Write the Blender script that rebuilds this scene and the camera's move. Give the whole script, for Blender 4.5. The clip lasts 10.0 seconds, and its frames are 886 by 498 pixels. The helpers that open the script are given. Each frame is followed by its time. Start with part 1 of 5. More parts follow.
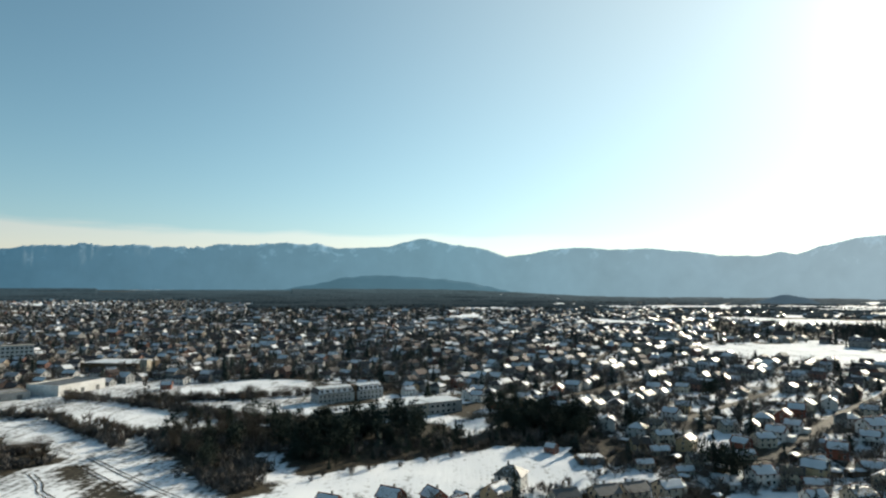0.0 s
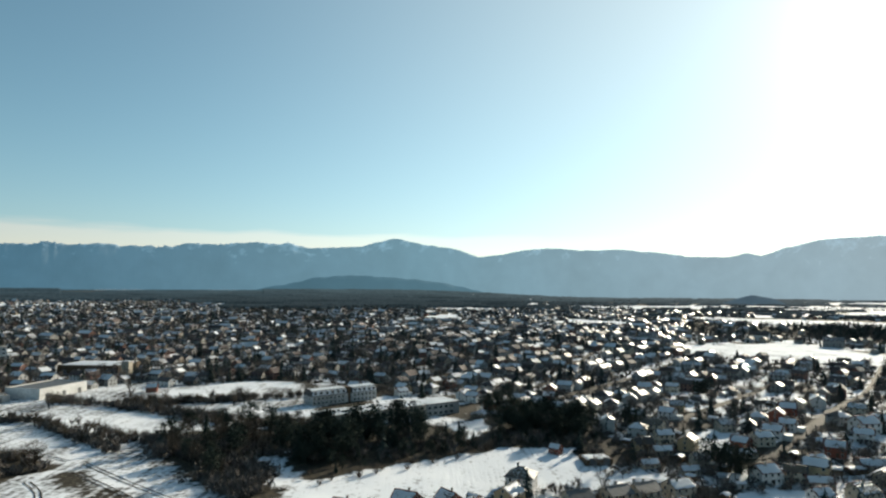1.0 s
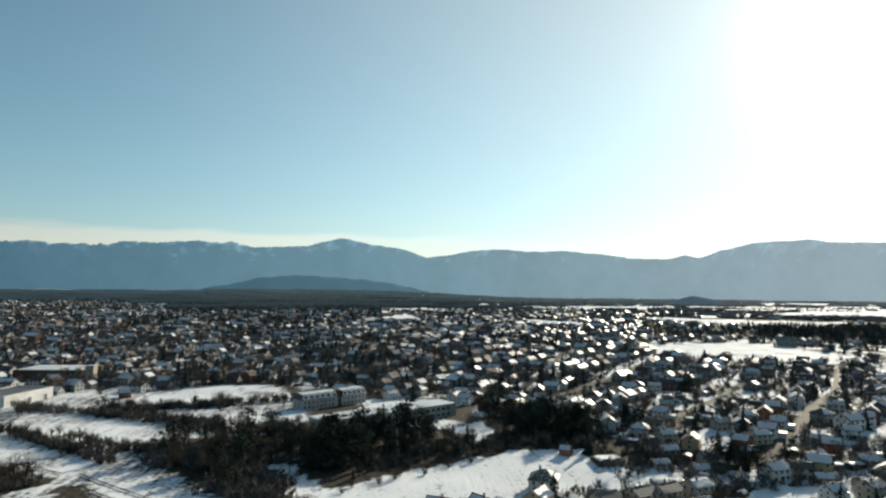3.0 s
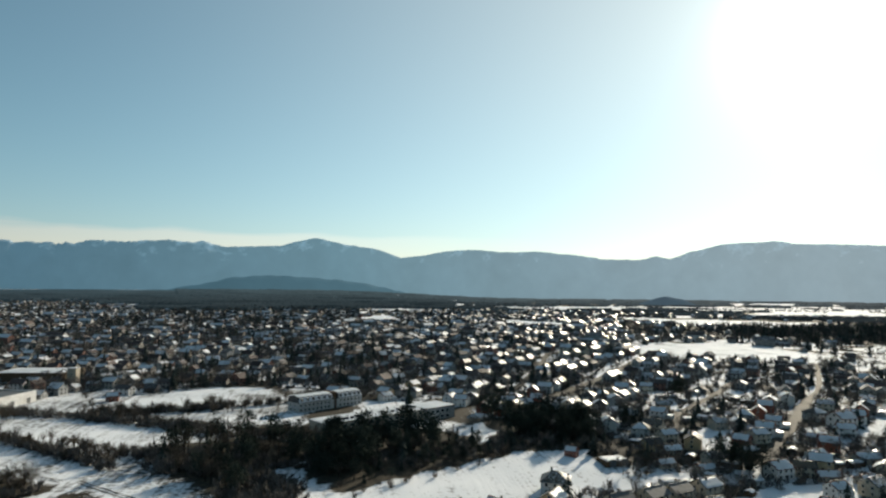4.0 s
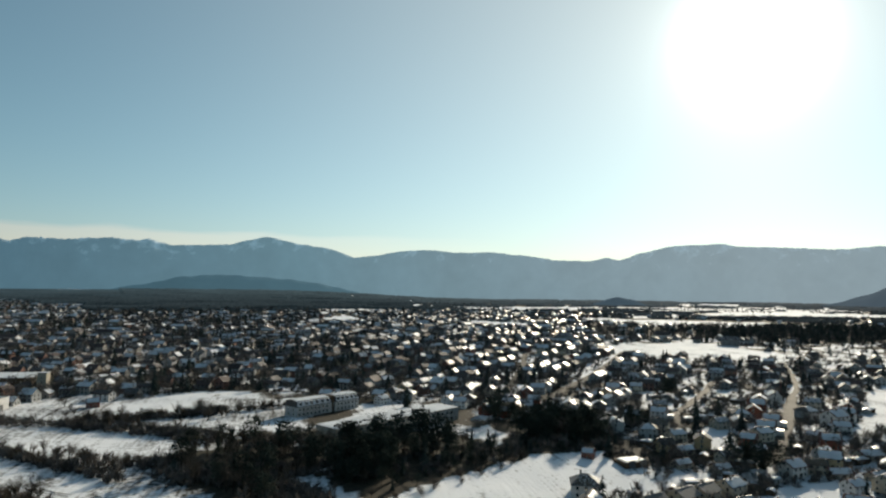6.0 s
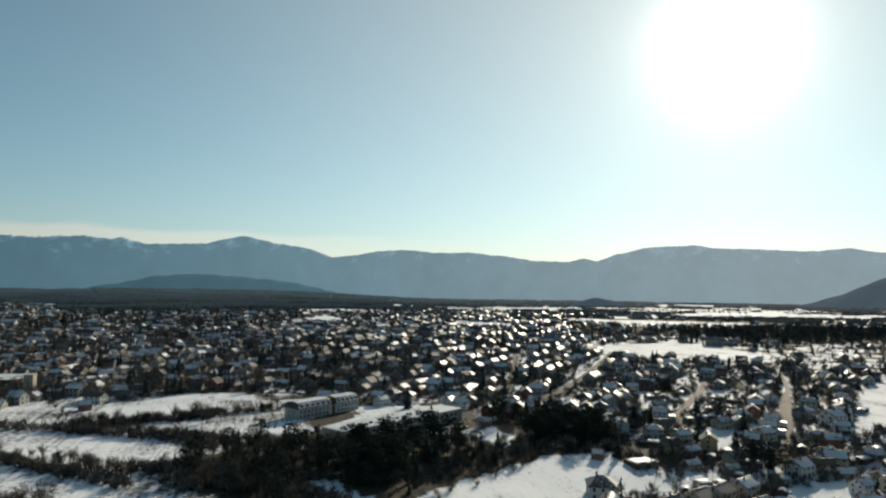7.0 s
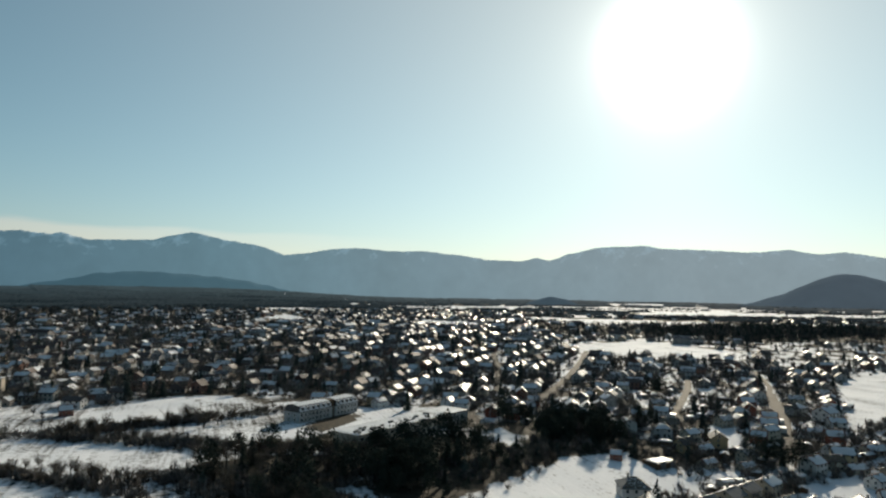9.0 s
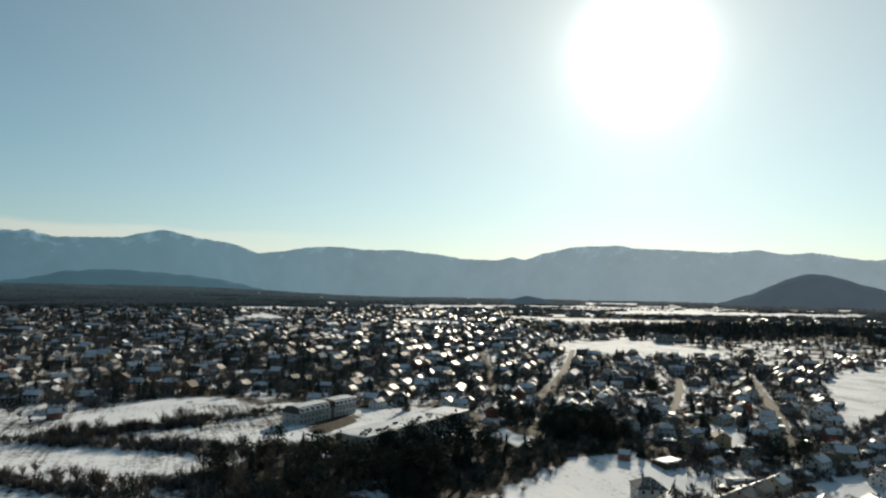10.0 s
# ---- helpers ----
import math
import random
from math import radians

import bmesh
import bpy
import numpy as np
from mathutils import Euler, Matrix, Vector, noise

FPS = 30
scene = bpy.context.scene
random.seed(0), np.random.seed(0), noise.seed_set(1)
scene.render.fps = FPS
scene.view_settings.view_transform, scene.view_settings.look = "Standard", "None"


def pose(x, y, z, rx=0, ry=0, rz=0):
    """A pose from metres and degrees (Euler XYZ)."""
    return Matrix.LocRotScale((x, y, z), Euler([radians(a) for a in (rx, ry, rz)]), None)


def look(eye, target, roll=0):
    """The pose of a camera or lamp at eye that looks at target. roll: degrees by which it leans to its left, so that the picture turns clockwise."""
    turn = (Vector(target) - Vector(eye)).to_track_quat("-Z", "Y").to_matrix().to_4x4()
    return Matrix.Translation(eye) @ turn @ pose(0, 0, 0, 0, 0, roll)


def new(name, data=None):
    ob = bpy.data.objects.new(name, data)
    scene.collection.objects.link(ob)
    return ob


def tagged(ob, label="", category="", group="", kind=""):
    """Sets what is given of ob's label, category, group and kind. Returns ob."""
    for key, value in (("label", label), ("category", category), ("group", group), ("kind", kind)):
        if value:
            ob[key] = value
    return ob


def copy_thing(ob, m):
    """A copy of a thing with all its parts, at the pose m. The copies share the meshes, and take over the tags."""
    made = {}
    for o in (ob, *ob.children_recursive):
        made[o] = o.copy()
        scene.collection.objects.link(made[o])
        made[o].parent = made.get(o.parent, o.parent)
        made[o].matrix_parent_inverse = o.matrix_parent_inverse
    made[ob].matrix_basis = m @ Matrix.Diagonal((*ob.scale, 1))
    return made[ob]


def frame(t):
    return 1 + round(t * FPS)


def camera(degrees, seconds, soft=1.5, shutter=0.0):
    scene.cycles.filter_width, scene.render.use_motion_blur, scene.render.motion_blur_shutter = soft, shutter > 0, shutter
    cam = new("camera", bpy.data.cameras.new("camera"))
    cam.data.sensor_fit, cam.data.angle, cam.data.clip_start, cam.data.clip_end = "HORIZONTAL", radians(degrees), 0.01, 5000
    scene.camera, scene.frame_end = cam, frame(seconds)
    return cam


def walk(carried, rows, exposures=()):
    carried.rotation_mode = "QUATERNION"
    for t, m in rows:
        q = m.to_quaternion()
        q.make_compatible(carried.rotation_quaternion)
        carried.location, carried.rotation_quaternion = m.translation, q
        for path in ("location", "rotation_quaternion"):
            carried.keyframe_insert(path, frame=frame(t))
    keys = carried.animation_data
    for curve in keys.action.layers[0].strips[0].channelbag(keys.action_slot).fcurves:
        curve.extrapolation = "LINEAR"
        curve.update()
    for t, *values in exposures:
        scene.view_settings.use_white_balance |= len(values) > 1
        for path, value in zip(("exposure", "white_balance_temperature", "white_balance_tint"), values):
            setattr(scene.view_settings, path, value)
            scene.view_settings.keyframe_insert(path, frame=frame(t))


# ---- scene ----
cam = camera(68.9, 10.0, soft=2.25)
PATH = [
    (0, (10.162, 0.2, 71.958), (10.124, 2.197, 72.075), 0.1),
    (0.5, (2.293, 1.419, 72.008), (2.301, 3.416, 72.126), 0.2),
    (1, (-5.493, 2.679, 72.067), (-5.44, 4.674, 72.185), 0.2),
    (1.5, (-13.204, 4.073, 72.126), (-13.108, 6.067, 72.244), 0.3),
    (2, (-20.861, 5.661, 72.19), (-20.722, 7.653, 72.309), 0.3),
    (2.5, (-28.439, 7.45, 72.266), (-28.256, 9.438, 72.385), 0.3),
    (4, (-51.082, 13.52, 72.642), (-50.77, 15.491, 72.763), 0.4),
    (4.5, (-58.591, 15.937, 72.709), (-58.238, 17.902, 72.83), 0.4),
    (5, (-65.976, 18.68, 72.756), (-65.585, 20.638, 72.879), 0.5),
    (5.5, (-73.189, 21.663, 72.785), (-72.761, 23.613, 72.908), 0.5),
    (7, (-94.381, 31.592, 72.797), (-93.847, 33.515, 72.921), 0.7),
    (7.5, (-101.35, 35.218, 72.765), (-100.78, 37.131, 72.889), 0.7),
    (8, (-108.26, 39.127, 72.715), (-107.652, 41.028, 72.838), 0.8),
    (8.5, (-115.07, 43.352, 72.666), (-114.425, 45.242, 72.789), 0.8),
    (9, (-121.784, 47.926, 72.606), (-121.103, 49.803, 72.728), 0.9),
    (9.5, (-128.334, 52.718, 72.543), (-127.614, 54.58, 72.664), 1.0),
    (10, (-134.817, 57.563, 72.492), (-134.06, 59.41, 72.612), 1.0),
]
walk(cam, [(t, look(eye, target, roll)) for t, eye, target, roll in PATH],
     [(0, 1.0, 7150, 5), (5, 0.64, 7300, 6), (10, 0.47, 7400, 7)])

# ---- sky, sun, exposure ----
SUN_AZ, SUN_EL = 39.3, 19.8
world = bpy.data.worlds.new("sky")
scene.world = world
world.use_nodes = True
wt = world.node_tree
bg = wt.nodes["Background"]
sky = wt.nodes.new("ShaderNodeTexSky")
sky.sky_type = 'NISHITA'
sky.sun_disc = False
sky.sun_elevation, sky.sun_rotation = radians(SUN_EL), radians(SUN_AZ)
sky.altitude, sky.air_density, sky.dust_density, sky.ozone_density = 600, 1.0, 0.08, 1.3
wc = wt.nodes.new("ShaderNodeTexCoord")
sp = wt.nodes.new("ShaderNodeSeparateXYZ")
wt.links.new(wc.outputs["Generated"], sp.inputs[0])


def sky_math(way, a, b=0.0, clamp=False):
    m = wt.nodes.new("ShaderNodeMath")
    m.operation, m.use_clamp = way, clamp
    for k, v in ((0, a), (1, b)):
        if isinstance(v, (int, float)):
            m.inputs[k].default_value = v
        else:
            wt.links.new(v, m.inputs[k])
    return m.outputs[0]


# the air is clearer and bluer overhead, and dulled by haze low down
low = sky_math('EXPONENT', sky_math('MULTIPLY', sky_math('ABSOLUTE', sp.outputs[2]), -8.0))
air = wt.nodes.new("ShaderNodeMix")
air.data_type = 'RGBA'
air.inputs[6].default_value, air.inputs[7].default_value = (0.72, 0.94, 0.90, 1), (0.55, 0.585, 0.84, 1)
wt.links.new(low, air.inputs[0])
tone = wt.nodes.new("ShaderNodeMix")
tone.data_type, tone.blend_type = 'RGBA', 'MULTIPLY'
tone.inputs[0].default_value = 1.0
wt.links.new(sky.outputs[0], tone.inputs[6])
wt.links.new(air.outputs[2], tone.inputs[7])
wt.links.new(tone.outputs[2], bg.inputs[0])
bg.inputs[1].default_value = 0.07
sun = new("sun", bpy.data.lights.new("sun", 'SUN'))
sun.data.energy, sun.data.angle, sun.data.color = 3.6, radians(0.5), (1, 0.93, 0.83)
az, el = radians(SUN_AZ), radians(SUN_EL)
SUN_WAY = Vector((math.sin(az) * math.cos(el), math.cos(az) * math.cos(el), math.sin(el)))
sun.matrix_world = look((0, 0, 900), Vector((0, 0, 900)) - SUN_WAY)

# the bright aureole of a sun in thin winter haze
dot = wt.nodes.new("ShaderNodeVectorMath")
dot.operation = 'DOT_PRODUCT'
dot.inputs[1].default_value = SUN_WAY
wt.links.new(wc.outputs["Generated"], dot.inputs[0])
near = wt.nodes.new("ShaderNodeMath")
near.operation, near.inputs[1].default_value = 'MAXIMUM', 0.0
wt.links.new(dot.outputs["Value"], near.inputs[0])
out = bg.outputs[0]
for sharp, bright, tone in ((700, 2.6, (1, 1, 1)), (200, 0.26, (1, 0.99, 0.98)), (60, 0.08, (1, 0.97, 0.96)), (20, 0.075, (1, 0.94, 0.92)), (5, 0.14, (1, 0.75, 0.45)), (3, 0.09, (0.86, 1, 1))):
    pw = wt.nodes.new("ShaderNodeMath")
    pw.operation, pw.inputs[1].default_value = 'POWER', sharp
    wt.links.new(near.outputs[0], pw.inputs[0])
    mu = wt.nodes.new("ShaderNodeMath")
    mu.operation, mu.inputs[1].default_value = 'MULTIPLY', bright
    wt.links.new(pw.outputs[0], mu.inputs[0])
    gl = wt.nodes.new("ShaderNodeBackground")
    gl.inputs[0].default_value = (*tone, 1)
    wt.links.new(mu.outputs[0], gl.inputs[1])
    ad = wt.nodes.new("ShaderNodeAddShader")
    wt.links.new(out, ad.inputs[0])
    wt.links.new(gl.outputs[0], ad.inputs[1])
    out = ad.outputs[0]
# a thin cream bank of cloud lying low behind the western mountains
east = sky_math('DIVIDE', sp.outputs[0], sky_math('MAXIMUM', sp.outputs[1], 0.05))
wave = wt.nodes.new("ShaderNodeTexNoise")
wave.inputs["Scale"].default_value, wave.inputs["Detail"].default_value = 5.0, 3.0
stretched = wt.nodes.new("ShaderNodeMapping")
stretched.inputs["Scale"].default_value = (1, 1, 9)
wt.links.new(wc.outputs["Generated"], stretched.inputs[0])
wt.links.new(stretched.outputs[0], wave.inputs["Vector"])
ripple = sky_math('MULTIPLY', sky_math('SUBTRACT', wave.outputs[0], 0.5), 0.035)
top = sky_math('ADD', sky_math('SUBTRACT', 0.081, sky_math('MULTIPLY', east, 0.016)), ripple)
body = sky_math('DIVIDE', sky_math('SUBTRACT', top, sp.outputs[2]), 0.010, True)
west = sky_math('DIVIDE', sky_math('SUBTRACT', 0.35, east), 0.5, True)
front = sky_math('GREATER_THAN', sp.outputs[1], 0.05)
cloud = sky_math('MULTIPLY', sky_math('MULTIPLY', body, west), front)
gl = wt.nodes.new("ShaderNodeBackground")
gl.inputs[0].default_value = (1, 0.45, 0.2, 1)
wt.links.new(sky_math('MULTIPLY', cloud, 0.11), gl.inputs[1])
ad = wt.nodes.new("ShaderNodeAddShader")
wt.links.new(out, ad.inputs[0])
wt.links.new(gl.outputs[0], ad.inputs[1])
out = ad.outputs[0]
wt.links.new(out, wt.nodes["World Output"].inputs[0])


# ---- materials ----
def material(name, rough=0.8, spec=0.3):
    m = bpy.data.materials.new(name)
    m.use_nodes = True
    b = m.node_tree.nodes["Principled BSDF"]
    b.inputs["Roughness"].default_value = rough
    b.inputs["Specular IOR Level"].default_value = spec
    return m, m.node_tree, b


def noise_node(t, scale, detail=4.0, stretch=None, turn=0.0, where="Object"):
    c = t.nodes.new("ShaderNodeTexCoord")
    n = t.nodes.new("ShaderNodeTexNoise")
    n.inputs["Scale"].default_value, n.inputs["Detail"].default_value = scale, detail
    if stretch:
        mp = t.nodes.new("ShaderNodeMapping")
        mp.inputs["Scale"].default_value = stretch
        mp.inputs["Rotation"].default_value = (0, 0, radians(turn))
        t.links.new(c.outputs[where], mp.inputs[0])
        t.links.new(mp.outputs[0], n.inputs["Vector"])
    else:
        t.links.new(c.outputs[where], n.inputs["Vector"])
    return n.outputs[0]


def ramp(t, fac, stops, constant=False):
    r = t.nodes.new("ShaderNodeValToRGB")
    e = r.color_ramp.elements
    while len(e) < len(stops):
        e.new(0.5)
    for k, (p, c) in zip(e, stops):
        k.position, k.color = p, (*c, 1)
    if constant:
        r.color_ramp.interpolation = 'CONSTANT'
    t.links.new(fac, r.inputs[0])
    return r.outputs[0]


def mix(t, fac, a, b, way='MIX'):
    m = t.nodes.new("ShaderNodeMix")
    m.data_type, m.blend_type = 'RGBA', way
    for k, v in ((0, fac), (6, a), (7, b)):
        if isinstance(v, (int, float)):
            m.inputs[k].default_value = v
        elif isinstance(v, tuple):
            m.inputs[k].default_value = (*v, 1)
        else:
            t.links.new(v, m.inputs[k])
    return m.outputs[2]


def calc(t, way, a, b=0.0, clamp=False):
    m = t.nodes.new("ShaderNodeMath")
    m.operation, m.use_clamp = way, clamp
    for k, v in ((0, a), (1, b)):
        if isinstance(v, (int, float)):
            m.inputs[k].default_value = v
        else:
            t.links.new(v, m.inputs[k])
    return m.outputs[0]


def bump(t, b, height, strength, distance):
    n = t.nodes.new("ShaderNodeBump")
    n.inputs["Strength"].default_value, n.inputs["Distance"].default_value = strength, distance
    t.links.new(height, n.inputs["Height"])
    t.links.new(n.outputs[0], b.inputs["Normal"])


def one_of_many(t, joined=False):
    if joined:
        return t.nodes.new("ShaderNodeNewGeometry").outputs["Random Per Island"]
    return t.nodes.new("ShaderNodeObjectInfo").outputs["Random"]


def weathered(name, col, rough=0.85, spec=0.25, low=0.8, grain=0.6, stain=0.08, joined=False, spread=0.12, relief=0.0):
    """A painted, tiled or wooden surface: its colour, two scales of wear, and a little variation from piece to piece."""
    m, t, b = material(name, rough, spec)
    fine = noise_node(t, grain, 5)
    wide = noise_node(t, stain, 3)
    c = mix(t, 1.0, col, ramp(t, fine, [(0.3, (low,) * 3), (0.7, (1.08,) * 3)]), 'MULTIPLY')
    c = mix(t, 1.0, c, ramp(t, wide, [(0.35, (0.82, 0.8, 0.78)), (0.65, (1.05, 1.05, 1.05))]), 'MULTIPLY')
    r = one_of_many(t, joined)
    c = mix(t, 1.0, c, ramp(t, r, [(0, (1 - spread,) * 3), (1, (1 + spread,) * 3)]), 'MULTIPLY')
    t.links.new(c, b.inputs["Base Color"])
    if relief:
        bump(t, b, fine, 0.5, relief)
    return m


def snow_material(name, patchy=0.0, under=(0.09, 0.07, 0.05), joined=False):
    m, t, b = material(name, 0.5, 0.3)
    fine = noise_node(t, 1.3, 6)
    wide = noise_node(t, 0.12, 3)
    c = ramp(t, wide, [(0.3, (0.46, 0.48, 0.51)), (0.7, (0.63, 0.645, 0.665))])
    if patchy:
        r = one_of_many(t, joined)
        k = calc(t, 'ADD', calc(t, 'MULTIPLY', fine, 0.55), calc(t, 'MULTIPLY', r, 0.45))
        c = mix(t, ramp(t, k, [(patchy - 0.03, (1,) * 3), (patchy + 0.05, (0,) * 3)]), c, under)
    t.links.new(c, b.inputs["Base Color"])
    bump(t, b, fine, 0.4, 0.06)
    return m


def ground_material():
    """Snow lying over fields, with brown grass and soil where it has melted: the share of snow is a property of the ground itself."""
    m, t, b = material("snowy_ground", 0.85, 0.08)
    cover = t.nodes.new("ShaderNodeAttribute")
    cover.attribute_name = "snow_cover"
    fine = noise_node(t, 0.45, 7, where="Object")
    wide = noise_node(t, 0.035, 4, where="Object")
    rows = noise_node(t, 0.5, 5, (1.0, 0.06, 1.0), 28)
    rows2 = noise_node(t, 0.16, 5, (1.0, 0.05, 1.0), 28)
    k = calc(t, 'ADD', calc(t, 'MULTIPLY', fine, 0.34), calc(t, 'MULTIPLY', wide, 0.26))
    k = calc(t, 'ADD', k, calc(t, 'MULTIPLY', rows, 0.25))
    k = calc(t, 'ADD', k, calc(t, 'MULTIPLY', rows2, 0.15))
    k = calc(t, 'ADD', k, calc(t, 'SUBTRACT', cover.outputs["Fac"], 0.62))
    share = ramp(t, k, [(0.44, (0,) * 3), (0.56, (1,) * 3)])
    white = ramp(t, wide, [(0.3, (0.64, 0.67, 0.71)), (0.7, (0.8, 0.81, 0.83))])
    soil = ramp(t, fine, [(0.3, (0.03, 0.027, 0.021)), (0.55, (0.052, 0.044, 0.033)), (0.8, (0.1, 0.083, 0.055))])
    t.links.new(mix(t, share, soil, white), b.inputs["Base Color"])
    bump(t, b, calc(t, 'ADD', fine, rows), 0.6, 0.25)
    return m


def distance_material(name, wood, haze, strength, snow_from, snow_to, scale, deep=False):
    """Far forested mountains with thin snow on the heights; blue air haze is painted as emission."""
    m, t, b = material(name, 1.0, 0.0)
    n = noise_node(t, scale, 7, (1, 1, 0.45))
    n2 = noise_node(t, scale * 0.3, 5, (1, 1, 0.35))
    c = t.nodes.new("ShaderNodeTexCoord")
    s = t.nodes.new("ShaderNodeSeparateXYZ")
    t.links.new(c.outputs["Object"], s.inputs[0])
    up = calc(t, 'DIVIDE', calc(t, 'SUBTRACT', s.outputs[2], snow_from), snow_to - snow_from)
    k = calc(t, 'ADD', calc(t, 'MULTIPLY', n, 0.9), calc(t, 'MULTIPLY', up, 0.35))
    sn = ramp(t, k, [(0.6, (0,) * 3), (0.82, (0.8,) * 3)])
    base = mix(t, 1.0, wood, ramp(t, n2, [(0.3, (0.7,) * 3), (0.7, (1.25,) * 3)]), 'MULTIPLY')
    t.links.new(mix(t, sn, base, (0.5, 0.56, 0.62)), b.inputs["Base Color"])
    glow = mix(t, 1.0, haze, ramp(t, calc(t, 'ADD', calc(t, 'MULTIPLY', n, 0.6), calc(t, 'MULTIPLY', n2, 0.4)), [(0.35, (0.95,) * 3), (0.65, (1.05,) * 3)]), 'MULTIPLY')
    # painted airlight: the haze emission brightens and warms from west to sunward east
    sunward = calc(t, 'ADD', calc(t, 'MULTIPLY', calc(t, 'DIVIDE', s.outputs[0], 4800.0), 0.6), 0.5)
    glow = mix(t, 1.0, glow, ramp(t, sunward, [(0.12, (0.28, 0.5, 0.62)), (0.5, (1.12, 1.22, 1.22)), (0.86, (2.25, 1.75, 1.6))]), 'MULTIPLY')
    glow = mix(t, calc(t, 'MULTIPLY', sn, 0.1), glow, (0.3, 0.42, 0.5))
    # painted distance haze: emission grows with distance from the town, broken into streaks
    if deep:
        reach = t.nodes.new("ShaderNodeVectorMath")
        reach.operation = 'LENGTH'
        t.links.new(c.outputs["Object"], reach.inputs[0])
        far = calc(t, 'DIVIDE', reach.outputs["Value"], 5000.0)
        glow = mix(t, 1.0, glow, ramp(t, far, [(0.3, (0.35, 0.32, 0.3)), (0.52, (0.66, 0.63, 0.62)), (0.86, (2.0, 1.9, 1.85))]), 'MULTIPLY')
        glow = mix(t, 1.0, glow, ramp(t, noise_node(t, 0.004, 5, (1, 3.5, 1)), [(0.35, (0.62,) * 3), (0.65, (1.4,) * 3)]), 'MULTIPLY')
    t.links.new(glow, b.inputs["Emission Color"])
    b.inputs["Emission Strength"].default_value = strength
    return m


GROUND = ground_material()
SNOW = snow_material("roof_snow")
SNOW_THIN = snow_material("melting_roof_snow", 0.42)
SNOW_FAR = snow_material("town_roof_snow", 0.48, (0.07, 0.055, 0.05), True)
TILE_RED = weathered("red_roof_tiles", (0.16, 0.06, 0.04), 0.7, 0.3, 0.7, 2.0, relief=0.03)
TILE_DARK = weathered("dark_roof_tiles", (0.06, 0.052, 0.05), 0.6, 0.3, 0.7, 2.0, relief=0.03)
TILE_FAR = weathered("town_roof_tiles", (0.075, 0.05, 0.045), 0.7, 0.3, 0.7, 1.0, joined=True, spread=0.4)
PLASTER = {
    "cream": weathered("cream_plaster", (0.5, 0.445, 0.36)),
    "white": weathered("white_plaster", (0.6, 0.59, 0.575)),
    "beige": weathered("beige_plaster", (0.38, 0.34, 0.28)),
    "grey": weathered("grey_plaster", (0.33, 0.33, 0.325)),
    "red": weathered("brick_red_wall", (0.22, 0.075, 0.05), grain=2.5),
    "ochre": weathered("ochre_plaster", (0.45, 0.34, 0.21)),
}
FAR_WALL, _t, _b = material("town_plaster", 0.9, 0.2)
_r = one_of_many(_t, True)
_c = ramp(_t, _r, [(0, (0.33, 0.31, 0.28)), (0.2, (0.5, 0.49, 0.48)), (0.36, (0.22, 0.21, 0.2)), (0.6, (0.2, 0.11, 0.09)), (0.7, (0.32, 0.32, 0.315)), (0.9, (0.3, 0.25, 0.2))], True)
_t.links.new(mix(_t, 1.0, _c, ramp(_t, noise_node(_t, 0.8, 4), [(0.3, (0.75,) * 3), (0.7, (1.05,) * 3)]), 'MULTIPLY'), _b.inputs["Base Color"])
GLASS = weathered("dark_window_glass", (0.02, 0.025, 0.03), 0.08, 0.6, grain=0.3)
FRAME = weathered("window_frame_paint", (0.6, 0.58, 0.55), 0.5)
WOOD = weathered("dark_wood", (0.09, 0.055, 0.03), 0.7, grain=3.0)
CONCRETE = weathered("grey_concrete", (0.28, 0.27, 0.25), 0.9, grain=1.0, relief=0.01)
ASPHALT = weathered("slushy_asphalt", (0.13, 0.115, 0.095), 0.85, 0.1, 0.6, 0.5, 0.06, relief=0.03)
SOIL = weathered("frozen_soil", (0.07, 0.058, 0.045), 0.95, 0.05, 0.6, 1.2, relief=0.04)
ROOFING = weathered("grey_roofing_felt", (0.1, 0.105, 0.11), 0.6, 0.4, 0.7, 0.4)
BARK = weathered("dark_bark", (0.05, 0.04, 0.032), 0.95, 0.1, 0.6, 6.0)
TWIG = weathered("bare_twigs", (0.1, 0.082, 0.066), 1.0, 0.02, 0.7, 1.5, spread=0.3)
NEEDLE = weathered("dark_needles", (0.04, 0.05, 0.04), 1.0, 0.02, 0.6, 1.5, spread=0.3)
TWIG_FAR = weathered("far_twigs", (0.135, 0.12, 0.11), 1.0, 0.02, 0.7, 0.5, joined=True, spread=0.35)
WOODS_FAR = weathered("winter_woods", (0.06, 0.064, 0.068), 0.95, 0.05, 0.7, 0.5, joined=True, spread=0.3)
NEEDLE_FAR = weathered("far_needles", (0.055, 0.067, 0.06), 1.0, 0.02, 0.7, 0.5, joined=True, spread=0.35)
# RANGE, HILL and CONE emit their haze colour, imitating air before the slopes
RANGE = distance_material("mountain_forest_haze_glow", (0.09, 0.11, 0.13), (0.102, 0.175, 0.235), 0.68, 230, 520, 0.011)
HILL = distance_material("hill_forest_haze_glow", (0.035, 0.05, 0.06), (0.055, 0.108, 0.152), 0.64, 500, 900, 0.012)
# FOREST has a faint emission that stands in for haze over the dark woods
FOREST = distance_material("dark_plain_haze_glow", (0.018, 0.024, 0.03), (0.03, 0.046, 0.058), 0.5, 500, 900, 0.006, True)
CONE = distance_material("dark_hill_haze_glow", (0.03, 0.038, 0.045), (0.036, 0.066, 0.1), 0.5, 500, 900, 0.015)


